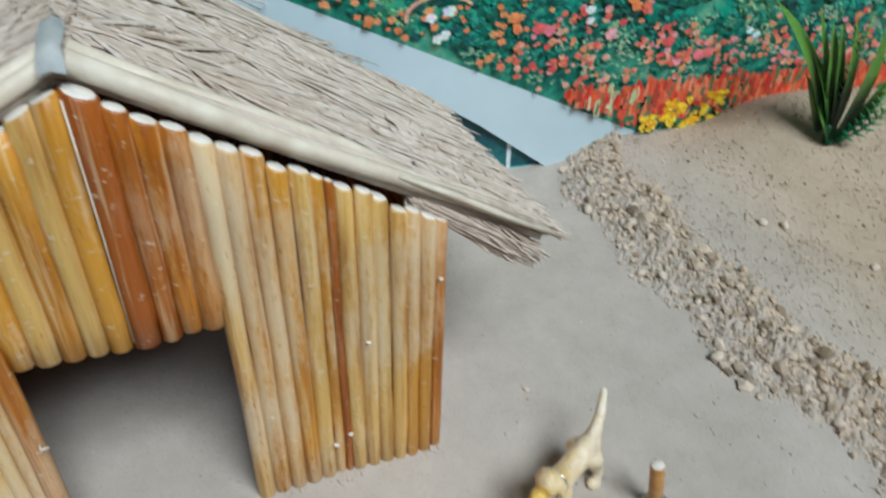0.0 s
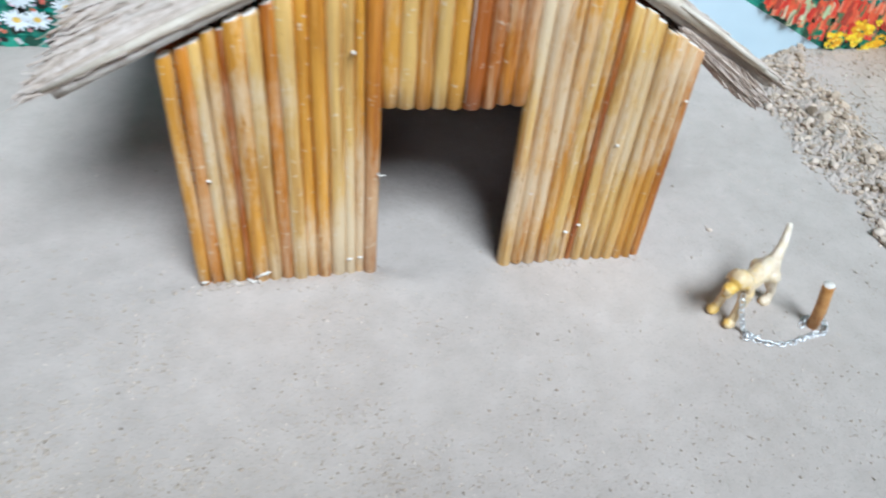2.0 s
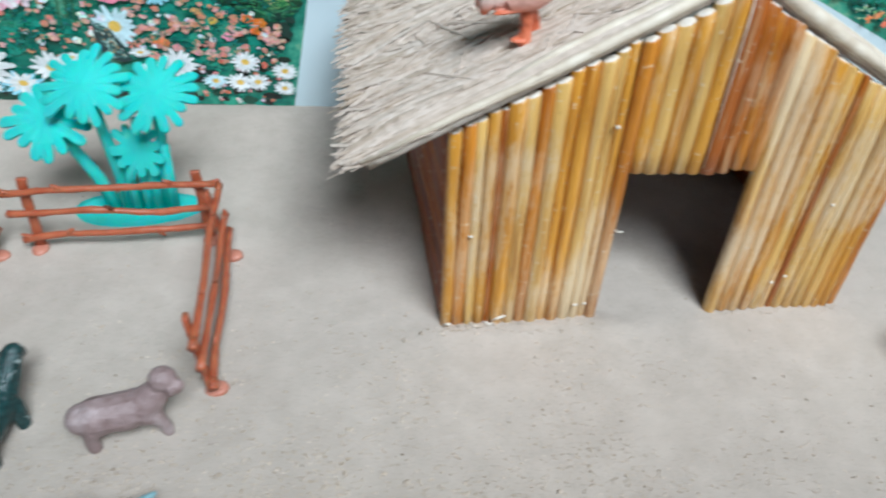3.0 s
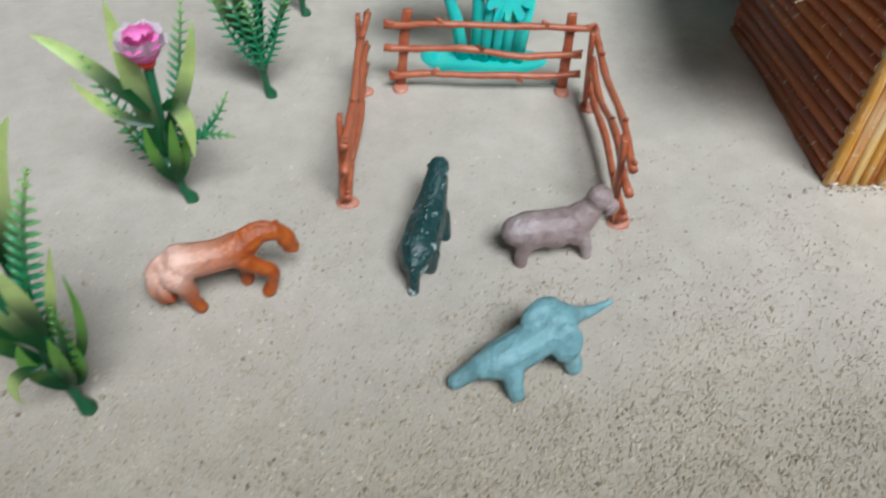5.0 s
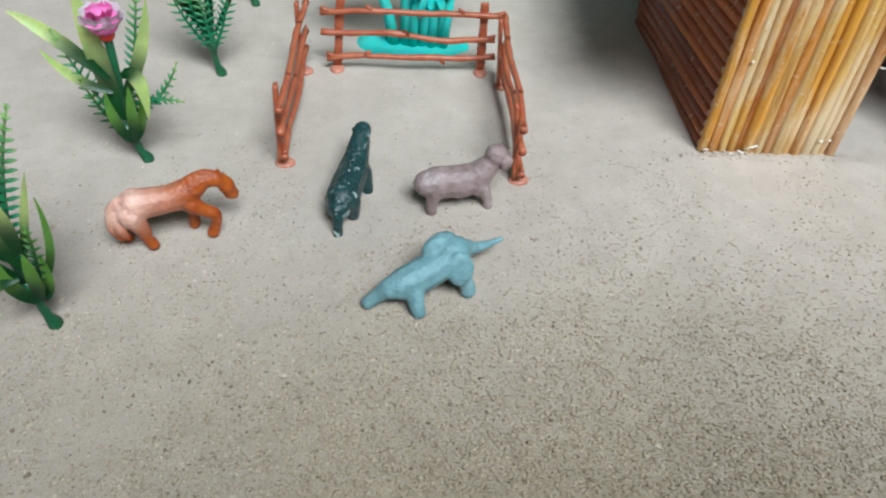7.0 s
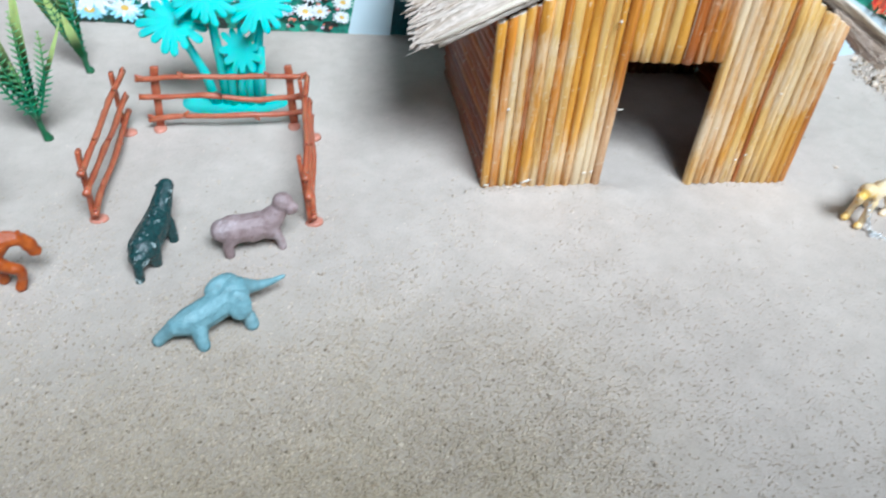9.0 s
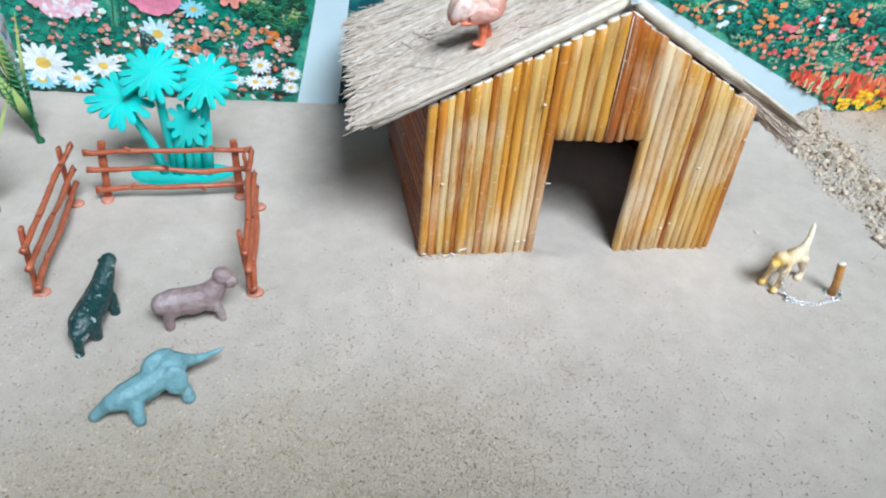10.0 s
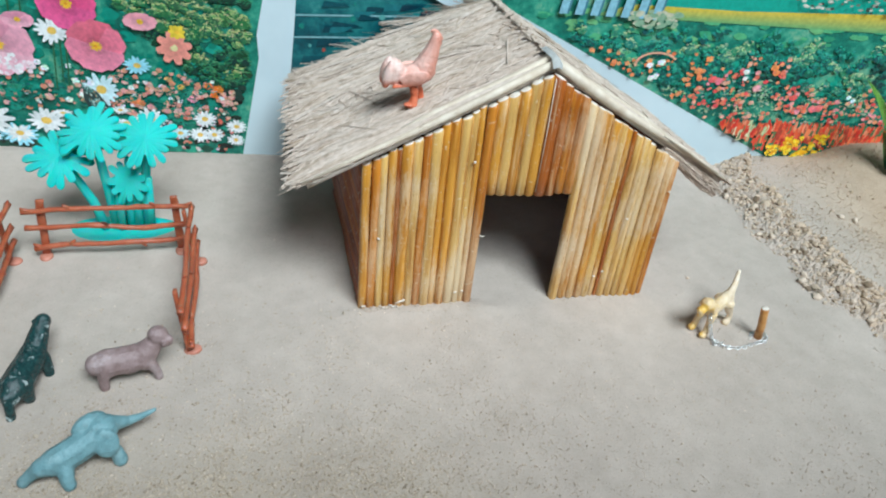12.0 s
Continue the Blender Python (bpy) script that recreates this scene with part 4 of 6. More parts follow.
def toys():
    Z = (0, 0, 0)
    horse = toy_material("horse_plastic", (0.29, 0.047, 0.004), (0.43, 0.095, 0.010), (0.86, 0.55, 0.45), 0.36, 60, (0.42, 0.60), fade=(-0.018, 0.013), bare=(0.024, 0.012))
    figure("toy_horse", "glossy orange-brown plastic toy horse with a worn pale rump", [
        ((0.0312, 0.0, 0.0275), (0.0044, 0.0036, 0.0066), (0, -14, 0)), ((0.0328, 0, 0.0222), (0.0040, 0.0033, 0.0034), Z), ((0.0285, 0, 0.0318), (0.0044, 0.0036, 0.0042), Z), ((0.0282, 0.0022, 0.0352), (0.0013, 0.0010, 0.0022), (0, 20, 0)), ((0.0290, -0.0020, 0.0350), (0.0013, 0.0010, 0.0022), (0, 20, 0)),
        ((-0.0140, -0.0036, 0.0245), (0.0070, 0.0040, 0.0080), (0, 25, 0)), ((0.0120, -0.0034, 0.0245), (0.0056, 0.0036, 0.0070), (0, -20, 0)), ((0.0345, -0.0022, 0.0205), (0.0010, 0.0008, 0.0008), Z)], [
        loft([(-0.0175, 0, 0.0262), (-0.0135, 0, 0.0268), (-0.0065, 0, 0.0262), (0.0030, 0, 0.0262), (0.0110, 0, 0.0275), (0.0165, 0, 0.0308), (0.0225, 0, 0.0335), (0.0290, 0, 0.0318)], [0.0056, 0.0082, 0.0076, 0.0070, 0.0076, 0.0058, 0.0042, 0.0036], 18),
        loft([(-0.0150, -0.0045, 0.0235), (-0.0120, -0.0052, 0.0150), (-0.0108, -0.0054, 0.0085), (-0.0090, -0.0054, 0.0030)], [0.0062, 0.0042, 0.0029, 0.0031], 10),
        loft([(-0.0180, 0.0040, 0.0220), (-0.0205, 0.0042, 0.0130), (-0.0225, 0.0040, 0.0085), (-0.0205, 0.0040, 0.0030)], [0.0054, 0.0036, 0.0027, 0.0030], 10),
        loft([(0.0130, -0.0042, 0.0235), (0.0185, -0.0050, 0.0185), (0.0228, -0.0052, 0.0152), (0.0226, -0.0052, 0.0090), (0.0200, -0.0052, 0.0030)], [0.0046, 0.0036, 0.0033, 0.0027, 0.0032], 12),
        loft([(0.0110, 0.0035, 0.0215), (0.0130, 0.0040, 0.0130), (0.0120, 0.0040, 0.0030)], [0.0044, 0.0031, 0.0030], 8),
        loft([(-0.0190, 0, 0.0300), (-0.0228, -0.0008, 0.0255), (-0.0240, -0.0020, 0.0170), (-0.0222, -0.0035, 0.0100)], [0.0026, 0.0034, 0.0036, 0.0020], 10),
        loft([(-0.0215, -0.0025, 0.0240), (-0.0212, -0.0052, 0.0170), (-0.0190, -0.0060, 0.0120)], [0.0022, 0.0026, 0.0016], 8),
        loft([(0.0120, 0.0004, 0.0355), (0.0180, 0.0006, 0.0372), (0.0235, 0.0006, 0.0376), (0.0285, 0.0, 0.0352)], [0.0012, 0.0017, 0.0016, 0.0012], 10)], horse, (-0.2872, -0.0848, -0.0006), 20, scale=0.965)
    cow = toy_material("cow_plastic", (0.006, 0.024, 0.025), (0.022, 0.070, 0.070), (0.42, 0.50, 0.49), 0.24, 190, (0.62, 0.68))
    figure("toy_cow", "shiny black-green plastic toy cow with white specks", [
        ((0.0300, 0, 0.0335), (0.0056, 0.0054, 0.0052), (0, -10, 0)), ((0.0275, 0.0042, 0.0350), (0.0014, 0.0018, 0.0014), Z), ((0.0275, -0.0042, 0.0350), (0.0014, 0.0018, 0.0014), Z)] + [((-0.016 + 0.0047 * k, 0.0004 * (-1) ** k, 0.0296 + 0.0004 * k + 0.0003 * (-1) ** k), (0.0017, 0.0011, 0.0014), Z) for k in range(9)], [
        loft([(-0.0225, 0, 0.0190), (-0.016, 0, 0.0200), (-0.004, 0, 0.0205), (0.008, 0, 0.0215), (0.018, 0, 0.0265), (0.0285, 0, 0.0330)], [0.0070, 0.0098, 0.0096, 0.0090, 0.0070, 0.0052]),
        ([(0.0295, 0, 0.0325), (0.0335, 0, 0.0300)], [0.0046, 0.0036]),
        ([(-0.015, -0.0045, 0.018), (-0.0155, -0.0055, 0.010), (-0.0145, -0.0055, 0.0055)], [0.0060, 0.0042, 0.0034]),
        ([(-0.015, 0.0045, 0.018), (-0.0165, 0.0055, 0.010), (-0.0155, 0.0055, 0.0055)], [0.0060, 0.0042, 0.0034]),
        ([(0.010, -0.005, 0.019), (0.0085, -0.0080, 0.011), (0.0075, -0.0085, 0.0055)], [0.0055, 0.0036, 0.0032]),
        ([(0.012, 0.004, 0.019), (0.013, 0.005, 0.011), (0.013, 0.005, 0.0055)], [0.0055, 0.0036, 0.0032]),
        ([(-0.0265, 0, 0.021), (-0.0290, -0.001, 0.014), (-0.0305, -0.001, 0.006)], [0.0034, 0.0030, 0.0030])], cow, (-0.2022, -0.0515, -0.0066), 79, scale=0.92)
    pig = toy_material("mauve_plastic", (0.24, 0.165, 0.160), (0.34, 0.250, 0.245), (0.46, 0.38, 0.38), 0.46, 60, (0.5, 0.7))
    figure("toy_sheep", "glossy mauve-brown plastic toy sheep standing on sand", [
        ((0.0215, 0.0010, 0.0318), (0.0066, 0.0062, 0.0064), (0, 20, 0)), ((0.0262, -0.0020, 0.0282), (0.0040, 0.0036, 0.0046), (0, 35, 0)), ((0.0245, -0.0058, 0.0290), (0.0020, 0.0014, 0.0034), (10, 20, 0)), ((0.0205, 0.0062, 0.0310), (0.0020, 0.0014, 0.0034), (-10, 20, 0)),
        ((-0.0095, -0.0030, 0.0162), (0.0086, 0.0062, 0.0084), Z), ((0.0020, -0.0026, 0.0160), (0.0100, 0.0066, 0.0086), Z), ((0.0110, -0.0030, 0.0165), (0.0066, 0.0060, 0.0086), (0, -10, 0))], [
        loft([(-0.0158, 0, 0.0170), (-0.0107, 0, 0.0170), (-0.0025, 0, 0.0168), (0.0070, 0, 0.0174), (0.0135, 0, 0.0208), (0.0195, 0.0008, 0.0278)], [0.0076, 0.0091, 0.0090, 0.0088, 0.0078, 0.0054], 16),
        loft([(-0.0123, -0.0048, 0.0140), (-0.0141, -0.0056, 0.0075), (-0.0139, -0.0060, 0.0018)], [0.0046, 0.0034, 0.0032], 8),
        loft([(-0.0115, 0.0045, 0.0140), (-0.0123, 0.0050, 0.0075), (-0.0121, 0.0050, 0.0018)], [0.0042, 0.0032, 0.0030], 8),
        loft([(0.0140, -0.0045, 0.0145), (0.0172, -0.0052, 0.0075), (0.0182, -0.0056, 0.0018)], [0.0042, 0.0030, 0.0027], 8),
        loft([(0.0128, 0.0045, 0.0145), (0.0140, 0.0050, 0.0075), (0.0140, 0.0050, 0.0018)], [0.0042, 0.0030, 0.0027], 8),
        ([(-0.0168, 0, 0.0225), (-0.0193, 0, 0.0165)], [0.0022, 0.0018])], pig, (-0.1472, -0.0535, -0.0006), 11, scale=0.955)
    grey = toy_material("blue_grey_rubber", (0.150, 0.295, 0.330), (0.22, 0.38, 0.415), (0.32, 0.46, 0.48), 0.5, 60, (0.55, 0.75))
    figure("toy_elephant", "matt blue-grey rubber toy elephant with its trunk stretched out", [
                ((0.0110, 0.0015, 0.0195), (0.0092, 0.0082, 0.0082), Z), ((0.0065, 0.0060, 0.0222), (0.0100, 0.0054, 0.0062), (12, 0, 12)), ((0.0100, -0.0082, 0.0180), (0.0068, 0.0024, 0.0088), (-24, 0, -15))], [
        loft([(-0.0210, 0.001, 0.0110), (-0.014, 0, 0.0122), (-0.004, 0, 0.0140), (0.006, 0.0005, 0.0172), (0.0125, 0.0015, 0.0195)], [0.0054, 0.0078, 0.0082, 0.0082, 0.0078]),
        ([(0.0165, 0.002, 0.0195), (0.025, 0.003, 0.0150), (0.033, 0.0035, 0.0135), (0.040, 0.0035, 0.0140)], [0.0050, 0.0030, 0.0020, 0.0013]),
        ([(-0.0115, -0.005, 0.010), (-0.0125, -0.009, 0.0052), (-0.0122, -0.0105, 0.0022)], [0.0048, 0.0038, 0.0036]),
        ([(-0.014, 0.005, 0.010), (-0.016, 0.006, 0.005), (-0.016, 0.006, 0.0022)], [0.0048, 0.0036, 0.0034]),
        ([(0.0105, -0.005, 0.013), (0.0140, -0.0085, 0.007), (0.0145, -0.0098, 0.0028)], [0.0048, 0.0038, 0.0040]),
        ([(0.0095, 0.006, 0.013), (0.0105, 0.008, 0.006), (0.0105, 0.008, 0.0025)], [0.0048, 0.0036, 0.0036]),
        ([(-0.0215, 0.001, 0.0115), (-0.027, 0.003, 0.0065), (-0.0305, 0.0042, 0.0028)], [0.0046, 0.0036, 0.0034])], grey, (-0.160, -0.1155, 0), 28)
    dog = toy_material("dog_plastic", (0.74, 0.63, 0.48), (0.84, 0.76, 0.66), (0.76, 0.47, 0.08), 0.32, 90, (0.50, 0.60), fade=(0.024, -0.034))
    figure("toy_dog", "cream plastic toy dog with tan patches and raised tail", [
        ((-0.0080, 0, 0.0225), (0.0072, 0.0050, 0.0058), Z), ((0.0095, 0, 0.0215), (0.0060, 0.0050, 0.0058), Z),
        ((0.0172, 0, 0.0290), (0.0058, 0.0052, 0.0052), Z), ((0.0230, -0.0003, 0.0262), (0.0044, 0.0034, 0.0030), (0, 18, 0)), ((0.0225, -0.0003, 0.0225), (0.0034, 0.0026, 0.0016), (0, 30, 0)), ((0.0265, -0.0003, 0.0275), (0.0012, 0.0012, 0.0011), Z),
        ((0.0155, 0.0054, 0.0275), (0.0024, 0.0012, 0.0048), (15, 0, 0)), ((0.0155, -0.0054, 0.0275), (0.0024, 0.0012, 0.0048), (-15, 0, 0)),
        ((0.0160, 0.0050, 0.0022), (0.0040, 0.0030, 0.0026), Z), ((0.0152, -0.0054, 0.0022), (0.0040, 0.0030, 0.0026), Z), ((-0.0125, 0.0062, 0.0022), (0.0040, 0.0030, 0.0026), Z), ((-0.0120, -0.0056, 0.0022), (0.0040, 0.0030, 0.0026), Z)], [
        loft([(-0.0120, 0, 0.0232), (-0.0050, 0, 0.0218), (0.0020, 0, 0.0208), (0.0095, 0, 0.0215), (0.0150, 0, 0.0275)], [0.0050, 0.0052, 0.0050, 0.0056, 0.0042], 12),
        loft([(0.0105, 0.0036, 0.0190), (0.0125, 0.0045, 0.0110), (0.0145, 0.0050, 0.0030)], [0.0036, 0.0024, 0.0023], 8),
        loft([(0.0105, -0.0036, 0.0190), (0.0120, -0.0048, 0.0110), (0.0138, -0.0054, 0.0030)], [0.0036, 0.0024, 0.0023], 8),
        loft([(-0.0095, 0.0038, 0.0200), (-0.0130, 0.0048, 0.0120), (-0.0155, 0.0056, 0.0080), (-0.0135, 0.0062, 0.0030)], [0.0044, 0.0030, 0.0022, 0.0023], 8),
        loft([(-0.0095, -0.0038, 0.0200), (-0.0130, -0.0046, 0.0120), (-0.0152, -0.0050, 0.0080), (-0.0130, -0.0056, 0.0030)], [0.0044, 0.0030, 0.0022, 0.0023], 8),
        loft([(-0.0130, 0, 0.0255), (-0.0200, -0.0020, 0.0310), (-0.0275, -0.0058, 0.0372)], [0.0036, 0.0023, 0.0016], 8)], dog, (0.2615, -0.0425, 0), 207)
    hen = toy_material("hen_plastic", (0.62, 0.13, 0.05), (0.72, 0.21, 0.11), (0.86, 0.64, 0.57), 0.3, 60, (0.40, 0.58), fade=(0.002, 0.022), bare=(0.0205, 0.0160))
    figure("toy_hen", "salmon-orange plastic toy hen perched on the straw roof", [
        ((0.001, 0, 0.0225), (0.0160, 0.0086, 0.0072), (0, -6, 0)), ((0.008, 0, 0.0255), (0.0085, 0.0074, 0.0090), Z), ((-0.0125, 0.0028, 0.0245), (0.0070, 0.0048, 0.0088), (0, 6, 0)), ((-0.0125, -0.0028, 0.0245), (0.0070, 0.0048, 0.0088), (0, 6, 0)),
        ((-0.0172, 0.0036, 0.0240), (0.0040, 0.0044, 0.0104), (0, 14, 0)), ((-0.0172, -0.0036, 0.0240), (0.0040, 0.0044, 0.0104), (0, 14, 0)), ((-0.003, -0.0066, 0.0180), (0.0135, 0.0026, 0.0014), (0, -10, 0)), ((-0.003, 0.0066, 0.0180), (0.0135, 0.0026, 0.0014), (0, -10, 0)), ((-0.001, -0.0045, 0.0022), (0.0050, 0.0036, 0.0014), Z),
        ((0.0150, 0, 0.0480), (0.0038, 0.0032, 0.0036), Z), ((0.0132, 0, 0.0518), (0.0034, 0.0012, 0.0020), (0, 15, 0)), ((0.0180, 0, 0.0440), (0.0012, 0.0010, 0.0022), Z), ((0.0, -0.0085, 0.0225), (0.0110, 0.0016, 0.0060), (8, -6, 0)), ((0.0, 0.0085, 0.0225), (0.0110, 0.0016, 0.0060), (-8, -6, 0))], [
        ([(0.0085, 0, 0.028), (0.0125, 0, 0.0385), (0.0148, 0, 0.0475)], [0.0078, 0.0054, 0.0036]),
        ([(0.0155, 0, 0.0480), (0.0195, 0, 0.0468)], [0.0016, 0.0006]),
        ([(0.001, -0.003, 0.016), (0.002, -0.0035, 0.008), (0.001, -0.004, 0.001)], [0.0036, 0.0027, 0.0036]),
        ([(0.004, 0.003, 0.016), (0.007, 0.0035, 0.010), (0.008, 0.004, 0.004)], [0.0036, 0.0028, 0.0034])], hen, (0.0333, 0.040, 0.1402), 5, scale=0.95)


toys()


# ---- peg and chain ----
def peg_and_chain():
    bm = bmesh.new()
    tube(bm, [(0.001, 0, -0.003), (0, 0.001, 0.012), (-0.0022, 0.003, 0.0275), (-0.0023, 0.003, 0.028)], [0.0028, 0.0029, 0.0028, 0.0026], 14, True, 0, 1)
    ob = new("wooden_peg", mesh_of("wooden_peg", bm, [PEG, PITH]))
    ob.location = (0.292, -0.060, 0.0)
    tagged(ob, "short varnished cane peg pushed upright into sand", "peg")
    chain = thing("toy_chain", "thin silver steel chain from the dog to the peg", "chain")
    rng = random.Random(8)
    pts = []

    def leg(a, b, n, sag=0.0):
        for i in range(n):
            t = i / n
            pts.append(Vector(a).lerp(Vector(b), t) + Vector((0, 0, -sag * math.sin(math.pi * t))))

    leg((0.2495, -0.0535, 0.0205), (0.2545, -0.0600, 0.0015), 8, 0.002)
    for i in range(6):
        pts.append(Vector((0.2565 + rng.uniform(-0.003, 0.003), -0.0625 + rng.uniform(-0.002, 0.002), 0.0015 + 0.0008 * (i % 2))))
    slack = [(0.2590, -0.0655, 0.0012), (0.2665, -0.0685, 0.0012), (0.2750, -0.0690, 0.0012), (0.2835, -0.0668, 0.0012), (0.2900, -0.0655, 0.0012)]
    pts.extend(loft(slack, [1] * len(slack), 11)[0])
    for i in range(13):
        a = -1.9 + i * 0.40
        pts.append(Vector((0.2935 + 0.0060 * math.cos(a) + rng.uniform(-0.0008, 0.0008), -0.0602 + 0.0052 * math.sin(a), 0.0014 + 0.0009 * (i % 2))))
    bm = bmesh.new()
    ring = [(0.0017 * math.cos(a) * 1.2, 0.0017 * 0.75 * math.sin(a), 0) for a in (2 * math.pi * k / 10 for k in range(10))]
    r0 = 0.00045
    loops = []
    for k, p in enumerate(ring):
        rad = Vector(p).normalized()
        loops.append([bm.verts.new(Vector(p) + r0 * (math.cos(b) * rad + math.sin(b) * Vector((0, 0, 1)))) for b in (0, math.pi / 2, math.pi, 1.5 * math.pi)])
    for k in range(10):
        for s in range(4):
            bm.faces.new((loops[k][s], loops[(k + 1) % 10][s], loops[(k + 1) % 10][(s + 1) % 4], loops[k][(s + 1) % 4]))
    link = mesh_of("link", bm, METAL)
    for i, p in enumerate(pts):
        way = (pts[min(i + 1, len(pts) - 1)] - pts[max(0, i - 1)])
        q = way.to_track_quat("X", "Z").to_matrix().to_4x4()
        ob = new("link", link)
        ob.parent = chain
        ob.matrix_local = Matrix.Translation(p) @ q @ pose(0, 0, 0, 20 + 75 * (i % 2) + rng.uniform(-20, 20), 0, 0)
    bm = bmesh.new()
    n = 14
    tube(bm, [(0.2505 + 0.0054 * math.cos(a) * 0.45, -0.0480 + 0.0054 * math.cos(a) * -0.89, 0.0250 + 0.0058 * math.sin(a)) for a in (2 * math.pi * k / n for k in range(n + 1))], 0.0004, 6)
    part("collar_ring", bm, METAL, chain, "thin steel collar ring")


peg_and_chain()


# ---- plastic plants ----
def spine_of(base, tip, arch, n):
    """Points of a curve from base to tip, its middle pushed by arch."""
    a, c = Vector(base), Vector(tip)
    b = (a + c) / 2 + Vector(arch)
    return [a * (1 - t) ** 2 + b * 2 * t * (1 - t) + c * t * t for t in (i / n for i in range(n + 1))]


FACE = Vector((0.1, -0.75, 0.65)).normalized()


def blade(base, tip, width, arch, fold=0.10, twist=0.0):
    """A moulded leaf from base to tip, folded along its rib; its length is kept as ink."""
    bm = bmesh.new()
    col = bm.loops.layers.color.new("ink")
    n = 10
    pts = spine_of(base, tip, arch, n)
    rows = []
    for i, p in enumerate(pts):
        t = i / n
        way = (pts[min(i + 1, n)] - pts[max(i - 1, 0)]).normalized()
        side = way.cross(FACE)
        side = (side if side.length > 0.05 else way.cross(Vector((1, 0, 0)))).normalized()
        side = Matrix.Rotation(twist * t, 3, way) @ side
        up = side.cross(way).normalized()
        w = max(0.0002, 2.15 * width * (0.06 + t) ** 0.72 * (1 - t) ** 0.85)
        rows.append((t, [bm.verts.new(p + side * w * q + up * w * fold * abs(q) ** 1.3) for q in (-1, -0.5, 0, 0.5, 1)]))
    for (t0, a), (t1, b) in zip(rows, rows[1:]):
        for k in range(4):
            f = bm.faces.new((a[k], a[k + 1], b[k + 1], b[k]))
            for lp, t in zip(f.loops, (t0, t0, t1, t1)):
                v = min(1.0, max(0.0, (t - 0.12) / 0.50))
                lp[col] = (v * v * (3 - 2 * v), t, t, 1)
    bmesh.ops.solidify(bm, geom=bm.faces[:], thickness=0.0004)
    return bm


def fern(base, tip, arch, reach=0.0075):
    """A toothed frond: a rib with paired leaflets."""
    bm = bmesh.new()
    col = bm.loops.layers.color.new("ink")
    total = (Vector(tip) - Vector(base)).length
    n = max(8, int(total / 0.0044))
    pts = spine_of(base, tip, arch, n)
    tube(bm, pts, [0.0011 * (1 - 0.6 * i / n) for i in range(n + 1)], 6)
    for i in range(1, n + 1):
        t = i / n
        r = reach * (0.5 + 0.5 * math.sin(math.pi * min(1.0, t))) * (1 if t < 0.8 else max(0.25, (1.15 - t) * 2.8))
        way = (pts[i] - pts[i - 1]).normalized()
        side = way.cross(FACE).normalized()
        for s in (-1, 1):
            q = pts[i] + side * s * r * 0.92 + way * r * 0.62
            tube(bm, [pts[i], pts[i].lerp(q, 0.55), q], [0.0011, 0.0004 + 0.17 * r, 0.0003], 5, flat=0.5)
    for f in bm.faces:
        for lp in f.loops:
            v = min(1.0, max(0.0, (lp.vert.co - Vector(base)).length / total))
            lp[col] = (max(0.0, v - 0.25) ** 1.2 * 1.2, v, v, 1)
    return bm


def bloom(parent, at, r, mat, inner=None, seed=1, rim=None):
    rng = random.Random(seed)
    at = Vector(at)
    bm = bmesh.new()
    ball(bm, at + Vector((0, 0, r * 0.42)), (r * 0.62, r * 0.62, r * 0.52), (0, 0, 0), 3)
    for v in bm.verts:
        v.co += (v.co - at).normalized() * r * 0.16 * noise.noise(v.co * 420)
    part("flower_heart", bm, inner or mat, parent)
    for layer, (count, reach, tilt) in enumerate(((7, 0.92, 0.45), (7, 1.0, 0.66), (6, 0.92, 0.85), (5, 0.80, 0.98), (4, 0.66, 1.1))):
        for k in range(count):
            a = 2 * math.pi * (k + 0.4 * layer) / count + rng.uniform(-0.2, 0.2)
            bm = bmesh.new()
            rows = []
            for i in range(5):
                t = i / 4
                el = tilt * (0.35 + 0.9 * t)
                for_r = r * reach * t * math.cos(el) + r * 0.06
                zz = r * reach * t * math.sin(el) * 1.1
                w = (0.30 + 0.5 * math.sin(math.pi * (0.15 + 0.72 * t))) * (1 if i else 0.4)
                rows.append([bm.verts.new(at + Vector((for_r * math.cos(a + s * w * 0.8), for_r * math.sin(a + s * w * 0.8), zz + abs(s) * r * 0.12 + rng.uniform(-1, 1) * r * 0.04))) for s in (-1, -0.4, 0.4, 1)])
            for p0, p1 in zip(rows, rows[1:]):
                for s in range(3):
                    bm.faces.new((p0[s], p0[s + 1], p1[s + 1], p1[s]))
            bmesh.ops.solidify(bm, geom=bm.faces[:], thickness=0.0006)
            # crumpled
            for v in bm.verts:
                v.co += Vector((noise.noise(v.co * 330), noise.noise(v.co * 330 + Vector((9, 0, 0))), noise.noise(v.co * 330 + Vector((0, 9, 0))))) * r * 0.10
            part("petal", bm, rim if rim and layer == 0 else inner if inner and layer >= 2 else mat, parent)


